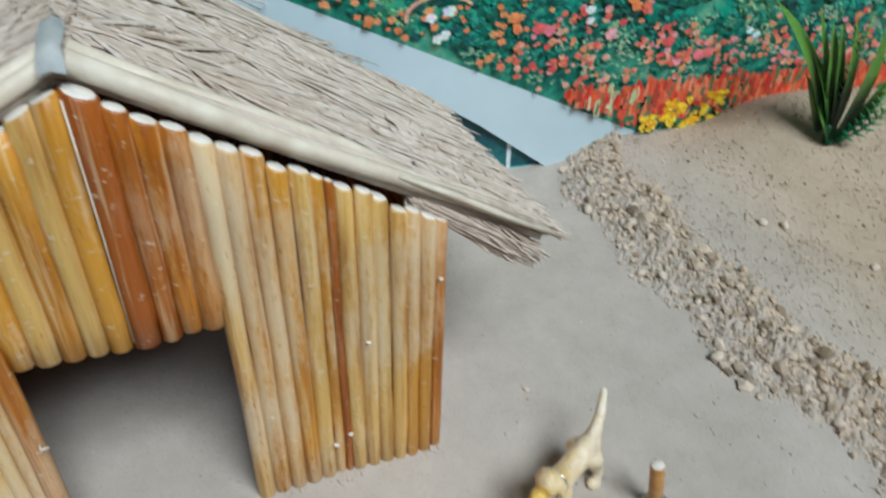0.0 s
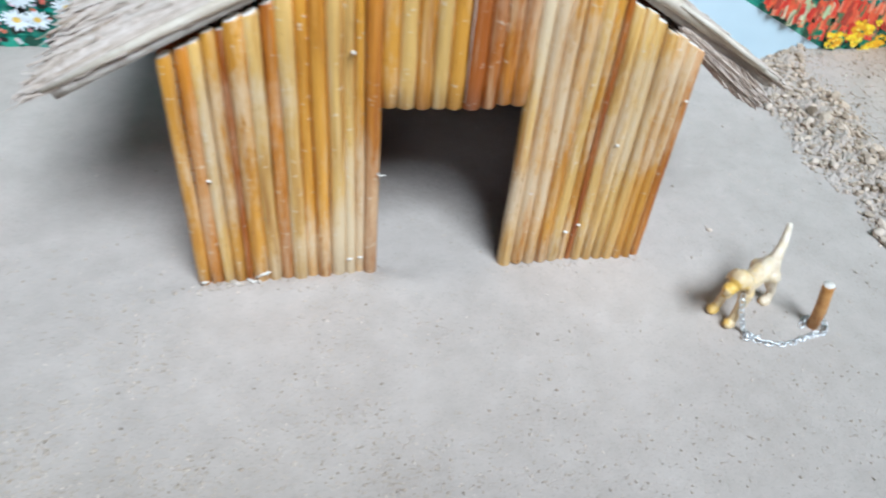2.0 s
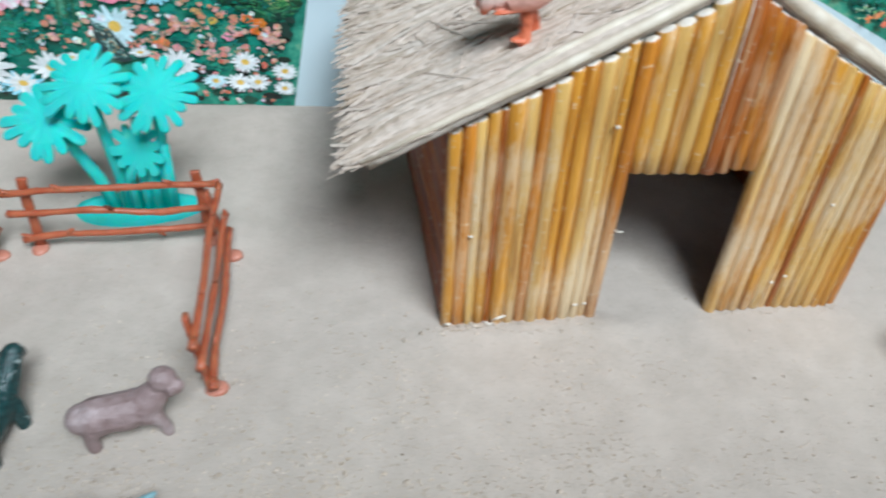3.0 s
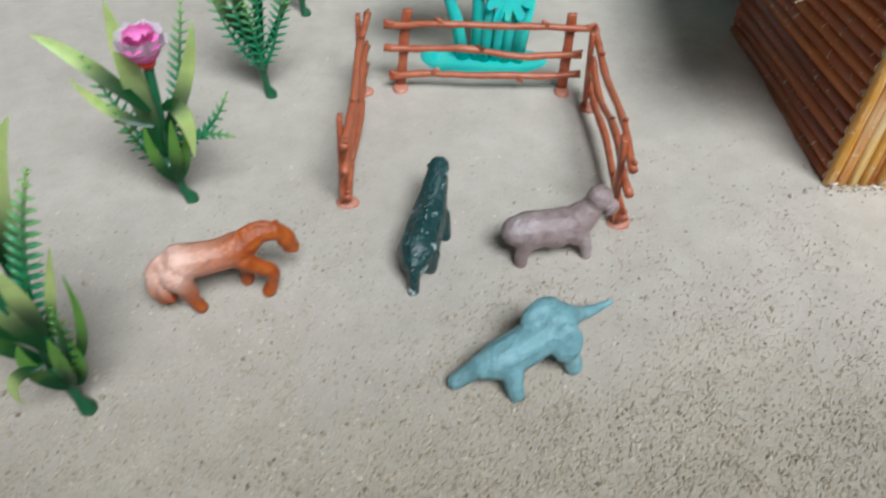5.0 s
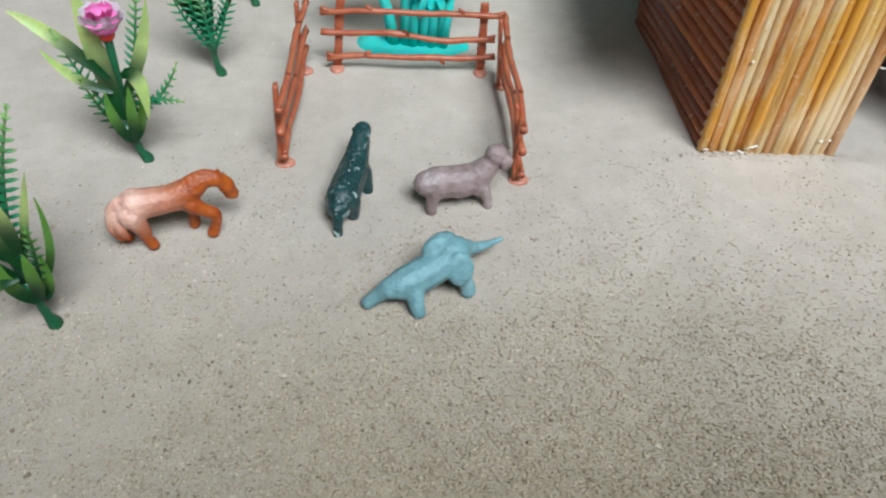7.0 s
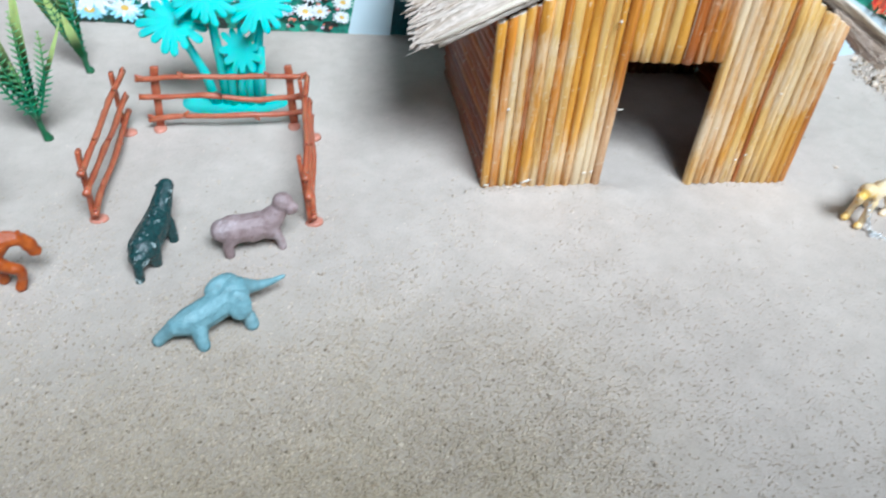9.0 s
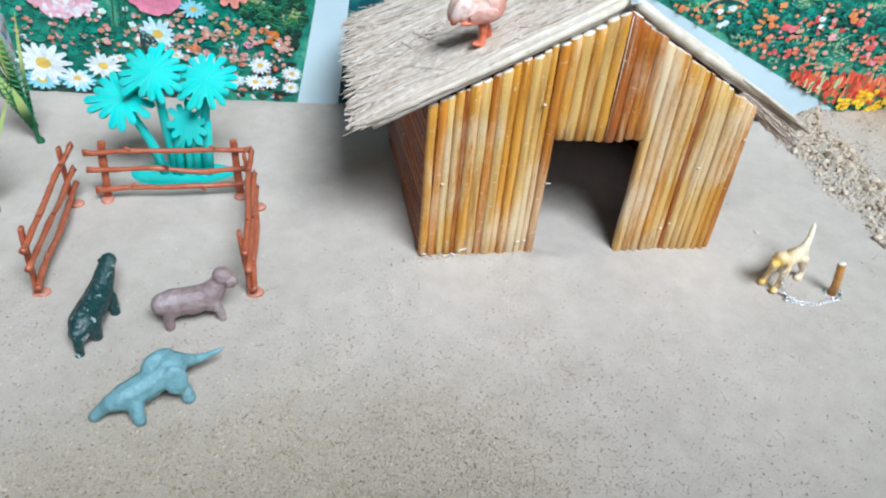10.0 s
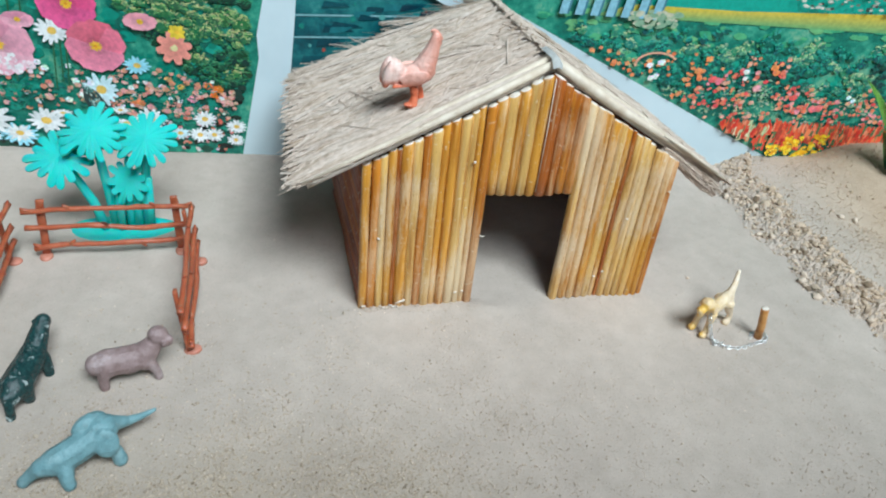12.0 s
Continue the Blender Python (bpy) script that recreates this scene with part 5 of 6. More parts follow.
def plant(label, at, knot, leaves, ferns, flower=None, seed=1, green=None, wide=1.0):
    """Leaves and fronds: base and tip as (across, deep, up) from the foot, width, and how far the middle bows."""
    p = thing("plastic_plant", label, "plastic plant", (at[0], at[1], sand_height(at[0], at[1])))
    knot = Vector(knot)
    bm = bmesh.new()
    tube(bm, [(0.0015, -0.0005, -0.002), (0.001, 0, 0.002), knot * 0.35, knot * 0.8, knot * 1.15, knot * 1.5], [0.0034, 0.0032, 0.0019, 0.0021, 0.0036, 0.0026], 10)
    part("stem", bm, STEM, p)
    for base, tip, width, arch, *tone in leaves:
        part("leaf", blade(base, tip, width * wide, arch), tone[0] if tone else green or LEAF, p).data.set_sharp_from_angle(angle=0.9)
    for base, tip, arch, reach, *tone in ferns:
        part("frond", fern(base, tip, arch, reach), tone[0] if tone else LEAF_TEAL, p)
    if flower:
        spot, r, mat, inner, cup = flower
        spot = Vector(spot)
        bm = bmesh.new()
        tube(bm, [knot, knot.lerp(spot, 0.5) + Vector((0, 0.002, 0)), spot], [0.0016, 0.0013, 0.0026], 8)
        part("flower_stalk", bm, STEM, p)
        if cup:
            bm = bmesh.new()
            ball(bm, spot - Vector((0, 0, 0.001)), (0.0042, 0.0042, 0.0045))
            part("calyx", bm, cup, p, "red calyx")
        bloom(p, spot, r, mat, inner, seed, WHITE_RIM if mat is PURPLE else None)
    return p


def plants():
    plant("green plastic plant with a purple flower, stuck in sand", (-0.325, -0.140), (-0.002, 0.001, 0.018), [
        ((0.000, 0.004, 0.060), (0.0190, 0.008, 0.126), 0.0056, (-0.009, 0.0, 0.008)),
        ((-0.001, 0.005, 0.070), (0.0030, 0.008, 0.118), 0.0026, (-0.004, 0, 0.002)),
        ((0.001, 0.000, 0.044), (0.0010, -0.004, 0.083), 0.0046, (0.004, -0.002, 0.004)),
        ((0.000, 0.000, 0.036), (-0.0085, -0.003, 0.079), 0.0042, (-0.003, -0.002, 0.004)),
        ((-0.003, 0.000, 0.040), (-0.0310, -0.004, 0.062), 0.0042, (-0.003, 0, 0.013)),
        ((-0.002, 0.000, 0.027), (-0.0270, -0.003, 0.053), 0.0038, (-0.006, 0, 0.008), LEAF_DARK),
        ((0.003, 0.000, 0.024), (0.0165, 0.001, 0.074), 0.0023, (0.008, 0, -0.004), LEAF_DARK),
        ((0.002, 0.000, 0.040), (0.0166, 0.002, 0.085), 0.0023, (-0.001, 0, -0.002)),
        ((-0.001, -0.004, 0.034), (-0.0135, -0.008, 0.015), 0.0028, (-0.007, -0.005, 0.012)),
        ((0.001, -0.001, 0.017), (0.0060, -0.005, 0.050), 0.0040, (0.003, -0.003, 0.0), LEAF_DARK),
        ((0.000, -0.002, 0.017), (-0.0050, -0.005, 0.046), 0.0040, (-0.005, -0.003, 0.0), LEAF_DARK),
        ((0.002, 0.000, 0.017), (0.0095, -0.001, 0.046), 0.0030, (0.005, -0.002, -0.004), LEAF_DARK),
    ], [((-0.002, 0.001, 0.032), (0.0200, 0.003, 0.112), (-0.0085, 0, -0.002), 0.0062), ((0.002, -0.001, 0.022), (0.010, -0.002, 0.062), (0.003, 0, 0), 0.0040, LEAF_DARK)],
        ((-0.006, -0.004, 0.082), 0.0122, PURPLE, None, None), 1)
    plant("green plastic plant with a pink flower on a red calyx", (-0.3155, -0.0255), (-0.004, 0.001, 0.015), [
        ((-0.004, 0.000, 0.026), (-0.013, 0.006, 0.098), 0.0064, (-0.003, 0, 0.002)),
        ((-0.002, 0.000, 0.040), (0.0200, 0.004, 0.092), 0.0042, (0.005, 0, -0.004)),
        ((0.001, -0.002, 0.054), (0.0125, -0.011, 0.035), 0.0046, (0.009, -0.003, 0.022)),
        ((-0.006, 0.000, 0.050), (-0.0460, 0.004, 0.083), 0.0044, (-0.003, 0, 0.010)),
        ((-0.006, 0.000, 0.043), (-0.0340, -0.002, 0.067), 0.0032, (-0.004, 0, -0.008)),
        ((-0.003, -0.002, 0.013), (-0.0085, -0.004, 0.046), 0.0034, (-0.004, -0.003, -0.002), LEAF_DARK),
        ((-0.002, -0.003, 0.013), (0.0040, -0.005, 0.050), 0.0036, (0.002, -0.003, 0.0), LEAF_DARK),
        ((-0.003, -0.001, 0.012), (0.0075, -0.002, 0.044), 0.0028, (0.005, -0.002, -0.003), LEAF_DARK),
    ], [((-0.004, 0, 0.018), (-0.0275, 0.002, 0.075), (-0.003, 0, -0.005), 0.0054), ((-0.004, -0.001, 0.016), (-0.0200, -0.001, 0.050), (-0.003, 0, -0.005), 0.0050, LEAF_DARK), ((-0.002, 0.002, 0.030), (0.0165, 0.006, 0.098), (0.002, 0, 0), 0.0054),
        ((0.002, 0, 0.032), (0.0288, 0.000, 0.0615), (0.004, 0, -0.008), 0.0034), ((0.002, -0.001, 0.036), (0.0285, -0.002, 0.040), (0.0, 0, 0.005), 0.0030), ((-0.003, -0.001, 0.016), (0.0080, -0.001, 0.050), (0.004, 0, -0.002), 0.0050, LEAF_DARK)],
        ((-0.001, 0.000, 0.077), 0.0122, WHITE_PINK, PINK, RED), 2)
    plant("green plastic fern plant stuck in the sand", (-0.293, 0.063), (-0.002, 0.001, 0.018), [
        ((-0.001, 0.001, 0.024), (0.030, 0.006, 0.085), 0.0020, (0.004, 0, 0.004)), ((-0.001, 0.002, 0.024), (0.010, 0.010, 0.120), 0.0037, (-0.004, 0, 0.004)), ((-0.002, 0.0, 0.026), (-0.016, 0.006, 0.115), 0.0043, (-0.006, 0, 0.006)), ((-0.002, 0, 0.026), (-0.034, 0.002, 0.090), 0.0037, (-0.006, 0, 0.006)),
    ], [((0, 0, 0.018), (0.016, 0.002, 0.078), (0.006, 0, -0.004), 0.0060), ((-0.001, 0, 0.018), (0.002, 0.004, 0.090), (0, 0, 0), 0.0055), ((-0.001, -0.001, 0.018), (-0.012, -0.002, 0.076), (-0.005, 0, -0.002), 0.0060), ((-0.002, -0.001, 0.018), (-0.022, 0.0, 0.066), (-0.006, 0, -0.006), 0.0055), ((0, -0.002, 0.018), (-0.004, -0.004, 0.060), (0, 0, 0), 0.0055)], None, 3)
    plant("tall green plastic plant with long leaves in the sand", (-0.2865, 0.156), (-0.001, 0.001, 0.012), [
        ((-0.001, 0.001, 0.016), (-0.010, 0.004, 0.098), 0.0043, (-0.002, 0, 0.004)), ((-0.002, 0.001, 0.018), (-0.030, 0.002, 0.082), 0.0043, (-0.006, 0, 0.006)), ((-0.002, 0.0, 0.030), (-0.034, -0.002, 0.108), 0.0050, (-0.004, 0, 0.006)), ((0, 0.002, 0.016), (0.008, 0.004, 0.105), 0.0019, (-0.003, 0, 0)), ((-0.001, 0.0, 0.014), (-0.016, -0.003, 0.066), 0.0046, (-0.002, 0, 0)), ((-0.001, -0.002, 0.013), (-0.006, -0.004, 0.050), 0.0043, (0.001, -0.002, 0)), ((-0.002, 0.002, 0.03), (-0.020, 0.006, 0.14), 0.0043, (-0.004, 0, 0.01)),
    ], [((0, 0, 0.014), (-0.006, 0.002, 0.088), (0.002, 0, 0), 0.0060), ((-0.001, -0.001, 0.014), (-0.018, -0.002, 0.075), (-0.002, 0, -0.004), 0.0055), ((-0.001, 0, 0.014), (-0.028, 0.0, 0.095), (-0.004, 0, 0), 0.0060)], None, 4)
    plant("dark green plastic plant with broad leaves on the mound", (0.523, 0.102), (-0.001, 0.001, 0.008), [
        ((-0.003, 0.004, 0.006), (-0.033, 0.045, 0.077), 0.0056, (0.008, -0.011, 0.008)), ((-0.002, 0.003, 0.010), (-0.0128, 0.0176, 0.072), 0.0056, (0.002, -0.003, 0.0)), ((0.000, 0.000, 0.006), (-0.0138, 0.0189, 0.049), 0.0060, (0.004, -0.006, 0.004)),
        ((0.002, -0.003, 0.000), (-0.0086, 0.0119, 0.026), 0.0066, (0.000, -0.004, 0.004)), ((0.000, 0.000, 0.012), (-0.0102, 0.0141, 0.073), 0.0040, (0.002, -0.002, 0.0)), ((0.001, -0.001, 0.008), (-0.0066, 0.0091, 0.0785), 0.0042, (0.004, -0.005, 0.0)),
        ((0.002, -0.003, 0.002), (0.0030, -0.004, 0.084), 0.0062, (0.004, -0.006, -0.004)), ((-0.004, 0.005, 0.004), (-0.0145, 0.0199, 0.038), 0.0050, (0.002, -0.003, 0.0)), ((-0.004, 0.006, 0.020), (-0.0186, 0.0256, 0.079), 0.0030, (0.002, -0.003, 0.0)), ((0.003, -0.004, 0.004), (0.0160, -0.018, 0.074), 0.0050, (0.002, -0.004, 0.0)),
    ], [((0.003, -0.004, 0.004), (0.0110, -0.0150, 0.045), (0.004, -0.005, -0.004), 0.0070), ((0.003, -0.005, 0.002), (0.0150, -0.0200, 0.036), (0.004, -0.005, 0.0), 0.0070), ((-0.001, 0.003, 0.008), (0.002, 0.006, 0.080), (0, 0, 0), 0.0060)], None, 5, LEAF_DARK, 1.4)


plants()


# ---- printed posters at the back ----
BACK_A, BACK_B = Vector((-0.318, 0.243, 0)), Vector((0.80, 0.153, 0))
BACK_DIR = (BACK_B - BACK_A).normalized()
BACK_OUT = Vector((BACK_DIR.y, -BACK_DIR.x, 0))


def wall_point(x, z, lift=0.0):
    """A place on the back sheets at the world's x and height z."""
    return BACK_A + BACK_DIR * ((x - BACK_A.x) / BACK_DIR.x) + Vector((0, 0, z)) + BACK_OUT * lift


class Print:
    """Flat shapes of ink on one sheet, laid a hair above one another."""

    def __init__(self, place):
        self.place, self.verts, self.faces, self.inks, self.level = place, [], [], [], 0

    def shape(self, pts, ink):
        self.level += 1
        lift = 0.0006 + self.level * 0.00000022
        k = len(self.verts)
        self.verts += [self.place(x, z, lift) for x, z in pts]
        self.faces.append(tuple(range(k, k + len(pts))))
        self.inks.append(ink)

    def blob(self, x, z, r, ink, rng, n=8, squash=1.0):
        a0 = rng.uniform(0, 6)
        self.shape([(x + r * rng.uniform(0.7, 1.15) * math.cos(a0 + 2 * math.pi * k / n), z + squash * r * rng.uniform(0.7, 1.15) * math.sin(a0 + 2 * math.pi * k / n)) for k in range(n)], ink)

    def petal(self, x, z, a, r0, r1, w, ink):
        c, s = math.cos(a), math.sin(a)
        self.shape([(x + c * u - s * v, z + s * u + c * v) for u, v in ((r0, -w * 0.35), (r0 + (r1 - r0) * 0.55, -w), (r1 * 0.93, -w * 0.7), (r1, 0), (r1 * 0.93, w * 0.7), (r0 + (r1 - r0) * 0.55, w), (r0, w * 0.35))], ink)

    def daisy(self, x, z, r, rng, ink=(0.80, 0.84, 0.86), eye=(0.72, 0.42, 0.03), count=14, squash=0.85, wide=0.15):
        for k in range(count):
            a = 2 * math.pi * (k + rng.uniform(-0.2, 0.2)) / count
            shade = rng.uniform(0.82, 1.0)
            c, s, rr, w = math.cos(a), math.sin(a), r * rng.uniform(0.85, 1.05), r * wide
            self.shape([(x + c * u - s * v, z + squash * (s * u + c * v)) for u, v in ((0.1 * r, -w * 0.4), (rr * 0.6, -w), (rr * 0.95, -w * 0.5), (rr, 0), (rr * 0.95, w * 0.5), (rr * 0.6, w), (0.1 * r, w * 0.4))], tuple(shade * v for v in ink))
        self.shape([(x + r * 0.27 * math.cos(2 * math.pi * k / 10), z + squash * r * 0.27 * math.sin(2 * math.pi * k / 10)) for k in range(10)], eye)

    def clump(self, x, z, r, rng, tones, leaves=18, leaf=0.0017):
        """A tuft of printed foliage: dark heart, mid leaves, lit leaves above."""
        dark, mid, lit = tones
        self.blob(x, z - r * 0.2, r * 0.8, tuple(v * rng.uniform(0.7, 1.2) for v in dark), rng, 7, 0.8)
        for k in range(leaves):
            a, d = rng.uniform(0, 6.283), r * math.sqrt(rng.random())
            px, pz = x + d * math.cos(a), z + 0.8 * d * math.sin(a)
            high = (pz - z) / r + rng.uniform(-0.5, 0.5)
            ink = tuple(v * rng.uniform(0.8, 1.2) for v in (lit if high > 0.25 else mid if high > -0.35 else dark))
            b, ln, w = rng.uniform(-0.9, 0.9) + (0 if rng.random() < 0.5 else 3.14), leaf * rng.uniform(0.6, 1.4), leaf * rng.uniform(0.25, 0.5)
            c, q = math.cos(b), math.sin(b)
            self.shape([(px + c * u - q * v, pz + q * u + c * v) for u, v in ((-ln, 0), (-ln * 0.2, -w), (ln, 0), (-ln * 0.2, w))], ink)

    def sprig(self, x, z, r, rng, tones):
        """A few leaves over the flowers."""
        for k in range(6):
            a, b = rng.uniform(0, 6.283), rng.uniform(-0.8, 0.8)
            px, pz, ln = x + r * math.cos(a), z + 0.7 * r * math.sin(a), rng.uniform(0.0010, 0.0022)
            c, q = math.cos(b), math.sin(b)
            self.shape([(px + c * u - q * v, pz + q * u + c * v) for u, v in ((-ln, 0), (0, -ln * 0.4), (ln, 0), (0, ln * 0.4))], tuple(v * rng.uniform(0.7, 1.2) for v in rng.choice(tones)))

    def tiny(self, x, z, r, ink, rng):
        """A small printed flower of a few petals."""
        n = rng.choice((4, 5, 5))
        a0 = rng.uniform(0, 6)
        for k in range(n):
            a = a0 + 6.283 * k / n
            self.blob(x + 0.55 * r * math.cos(a), z + 0.45 * r * math.sin(a), r * 0.55, tuple(v * rng.uniform(0.75, 1.1) for v in ink), rng, 6, 0.8)

    def done(self, parent, label):
        me = bpy.data.meshes.new("print")
        me.from_pydata(self.verts, [], self.faces)
        layer = me.color_attributes.new("ink", "FLOAT_COLOR", "CORNER")
        i = 0
        for f, ink in zip(self.faces, self.inks):
            for _ in f:
                layer.data[i].color = (*ink, 1)
                i += 1
        me.materials.append(INK)
        ob = new("print", me)
        ob.parent = parent
        return tagged(ob, label, kind="stuff")


def sheet(parent, name, pts, mat, lift, place, label=""):
    bm = bmesh.new()
    front = [bm.verts.new(place(x, z, lift)) for x, z in pts]
    back = [bm.verts.new(place(x, z, lift - 0.0005)) for x, z in pts]
    bm.faces.new(front)
    bm.faces.new(back[::-1])
    for k in range(len(pts)):
        j = (k + 1) % len(pts)
        bm.faces.new((front[k], back[k], back[j], front[j]))
    bmesh.ops.recalc_face_normals(bm, faces=bm.faces)
    return part(name, bm, mat, parent, label, False)


TOP = 0.30


def middle_poster():
    p = thing("poster", "dark teal printed poster of a pond behind a pale railing", "poster")
    sheet(p, "paper", [(-0.06, -0.002), (0.50, -0.002), (0.50, TOP), (-0.06, TOP)], POND_PRINT, 0.0, wall_point)
    pr, rng = Print(lambda x, z, l: wall_point(x, z, l)), random.Random(2)
    for z in (0.114, 0.133, 0.158):
        pr.shape([(-0.04, z), (0.2, z + 0.012), (0.2, z + 0.0135), (-0.04, z + 0.0015)], (0.22, 0.42, 0.45))
    for k in range(70):
        x, z = rng.uniform(-0.03, 0.16), rng.uniform(0.09, 0.19)
        pr.shape([(x, z), (x + rng.uniform(0.008, 0.03), z + 0.002), (x + 0.02, z + rng.uniform(0.003, 0.009)), (x + 0.002, z + 0.006)], rng.choice(((0.004, 0.05, 0.07), (0.006, 0.07, 0.09), (0.02, 0.15, 0.17), (0.003, 0.03, 0.05))))
    for k in range(120):
        pr.blob(rng.uniform(-0.03, 0.42), rng.uniform(0.0, 0.25), rng.uniform(0.001, 0.004), rng.choice(((0.01, 0.10, 0.10), (0.02, 0.20, 0.16), (0.10, 0.32, 0.30), (0.30, 0.08, 0.06))), rng)
    pr.shape([(0.345, -0.001), (0.348, -0.001), (0.346, 0.035), (0.343, 0.035)], (0.62, 0.70, 0.72))
    pr.shape([(0.30, -0.002), (0.46, -0.002), (0.46, 0.0015), (0.30, 0.0015)], (0.10, 0.55, 0.58))
    pr.done(p, "printed pond, railing and water plants")


def left_poster():
    p = thing("poster", "printed garden poster with daisies and pink flowers", "poster")
    place = lambda x, z, l: wall_point(x, z, l + 0.002)
    right = [(-0.083, 0.0), (-0.0725, 0.053), (-0.0645, 0.095), (-0.0655, 0.115), (-0.0595, 0.145), (-0.052, TOP)]
    sheet(p, "paper", [(-0.318, 0.0)] + right + [(-0.318, TOP)], LEAF_PRINT, 0.0, place)
    sheet(p, "margin", right[:1] + [(-0.046, 0.0), (-0.039, 0.07), (-0.034, 0.127), (-0.022, TOP)] + right[::-1][:-1], PAPER, 0.0, place, "blank pale blue paper margin")
    pr, rng = Print(place), random.Random(6)

    def edge(z):
        return -0.083 + 0.19 * z - 0.004 if z < 0.1 else -0.068

    # the lawn: soft teal drifts
    for k in range(520):
        x, z = rng.uniform(-0.315, -0.075), rng.uniform(0.0, 0.20)
        if x < edge(z) - 0.008:
            pr.blob(x, z, rng.uniform(0.003, 0.008), rng.choice(((0.015, 0.20, 0.14), (0.02, 0.25, 0.18), (0.03, 0.30, 0.22), (0.012, 0.15, 0.11), (0.05, 0.33, 0.22))), rng, 8, 0.7)
    # dark earth under the front row and towards the right
    for k in range(150):
        x = rng.uniform(-0.315, -0.085)
        z = rng.uniform(0.0, 0.009) if x < -0.15 else rng.triangular(0.0, 0.062, 0.012)
        if x < edge(z) - 0.004:
            pr.blob(x, z, rng.uniform(0.003, 0.006), rng.choice(((0.015, 0.02, 0.018), (0.02, 0.035, 0.025), (0.015, 0.07, 0.045))), rng, 8, 0.6)
    # bushes at the upper right, lit from above
    for k in range(520):
        x, z = rng.uniform(-0.172, -0.062), rng.uniform(0.062, 0.20)
        if x < edge(z) - 0.004 and z > 0.064 + max(0.0, -0.105 - x) * 0.95:
            light = noise.noise((x * 40, z * 75, 3)) + 0.5 * bell(z - 0.25 * (-0.10 - x), 0.122, 0.012)
            tones = ((0.010, 0.05, 0.03), (0.03, 0.17, 0.08), (0.08, 0.29, 0.13)) if light < 0.12 else ((0.03, 0.14, 0.06), (0.16, 0.34, 0.12), (0.50, 0.55, 0.24))
            pr.clump(x, z, rng.uniform(0.003, 0.007), rng, tones, 22, 0.0014)
    for k in range(40):
        x, z = rng.uniform(-0.10, -0.07), rng.gauss(0.058, 0.006)
        if x < edge(z) - 0.003:
            pr.blob(x, z, rng.uniform(0.002, 0.005), (0.012, 0.04, 0.03), rng, 8, 0.7)
    # drifts of small flowers, thick to the right
    for k in range(620):
        x = rng.uniform(-0.312, -0.085)
        z = rng.gauss(0.058, 0.013)
        if x < edge(z) - 0.003 and 0.034 < z < 0.086 - 0.25 * max(0.0, x + 0.16) and (x > -0.185 or rng.random() < 0.4) and noise.noise((x * 60, z * 90, 4)) > -0.2:
            ink = rng.choice(((0.66, 0.26, 0.20), (0.72, 0.34, 0.26), (0.74, 0.42, 0.38), (0.66, 0.30, 0.18), (0.70, 0.40, 0.32)))
            if rng.random() < 0.10:
                ink = (0.74, 0.80, 0.82)
            pr.tiny(x, z, rng.uniform(0.0013, 0.0030), ink, rng)
    for x, z, r, ink in ((-0.108, 0.068, 0.0040, (0.78, 0.18, 0.03)), (-0.100, 0.066, 0.0040, (0.80, 0.22, 0.03)), (-0.104, 0.060, 0.0035, (0.78, 0.20, 0.03)), (-0.172, 0.052, 0.0042, (0.78, 0.24, 0.08)), (-0.166, 0.050, 0.0036, (0.76, 0.24, 0.10)), (-0.123, 0.055, 0.0038, (0.78, 0.34, 0.50)), (-0.150, 0.062, 0.0036, (0.74, 0.36, 0.28)), (-0.158, 0.046, 0.0036, (0.76, 0.36, 0.32)), (-0.146, 0.044, 0.0040, (0.76, 0.38, 0.34)), (-0.136, 0.043, 0.0040, (0.78, 0.42, 0.36)), (-0.175, 0.040, 0.0040, (0.78, 0.36, 0.30)), (-0.240, 0.052, 0.0036, (0.76, 0.40, 0.34)), (-0.131, 0.066, 0.0032, (0.74, 0.46, 0.10)), (-0.141, 0.073, 0.0032, (0.74, 0.40, 0.16))):
            pr.tiny(x, z, r, ink, rng)
            pr.tiny(x + 0.5 * r, z - 0.4 * r, r * 0.7, tuple(v * 0.85 for v in ink), rng)
    for k in range(220):
        x, z = rng.uniform(-0.312, -0.09), rng.gauss(0.052, 0.018)
        if x < edge(z) - 0.004 and 0.01 < z < 0.09:
            pr.sprig(x, z, rng.uniform(0.002, 0.004), rng, ((0.01, 0.09, 0.065), (0.014, 0.18, 0.13), (0.03, 0.27, 0.20)))
    for k in range(60):
        x, z = rng.uniform(-0.145, -0.088), rng.uniform(0.003, 0.050)
        if x < edge(z) - 0.003:
            pr.tiny(x, z, rng.uniform(0.0010, 0.0022), rng.choice(((0.66, 0.28, 0.24), (0.72, 0.60, 0.62), (0.60, 0.16, 0.10))), rng)
    # stems
    for x, z in ((-0.232, 0.080), (-0.222, 0.082), (-0.226, 0.086), (-0.197, 0.120), (-0.262, 0.085), (-0.252, 0.095)):
        pr.shape([(x, z - 0.02), (x + 0.0012, z - 0.02), (x + 0.010, z + 0.060), (x + 0.0085, z + 0.060)], (0.03, 0.13, 0.06))
    # daisies: white above, blue in the front row's shade
    WHITE, ICE, SKY = (0.84, 0.87, 0.88), (0.66, 0.86, 0.92), (0.36, 0.74, 0.88)
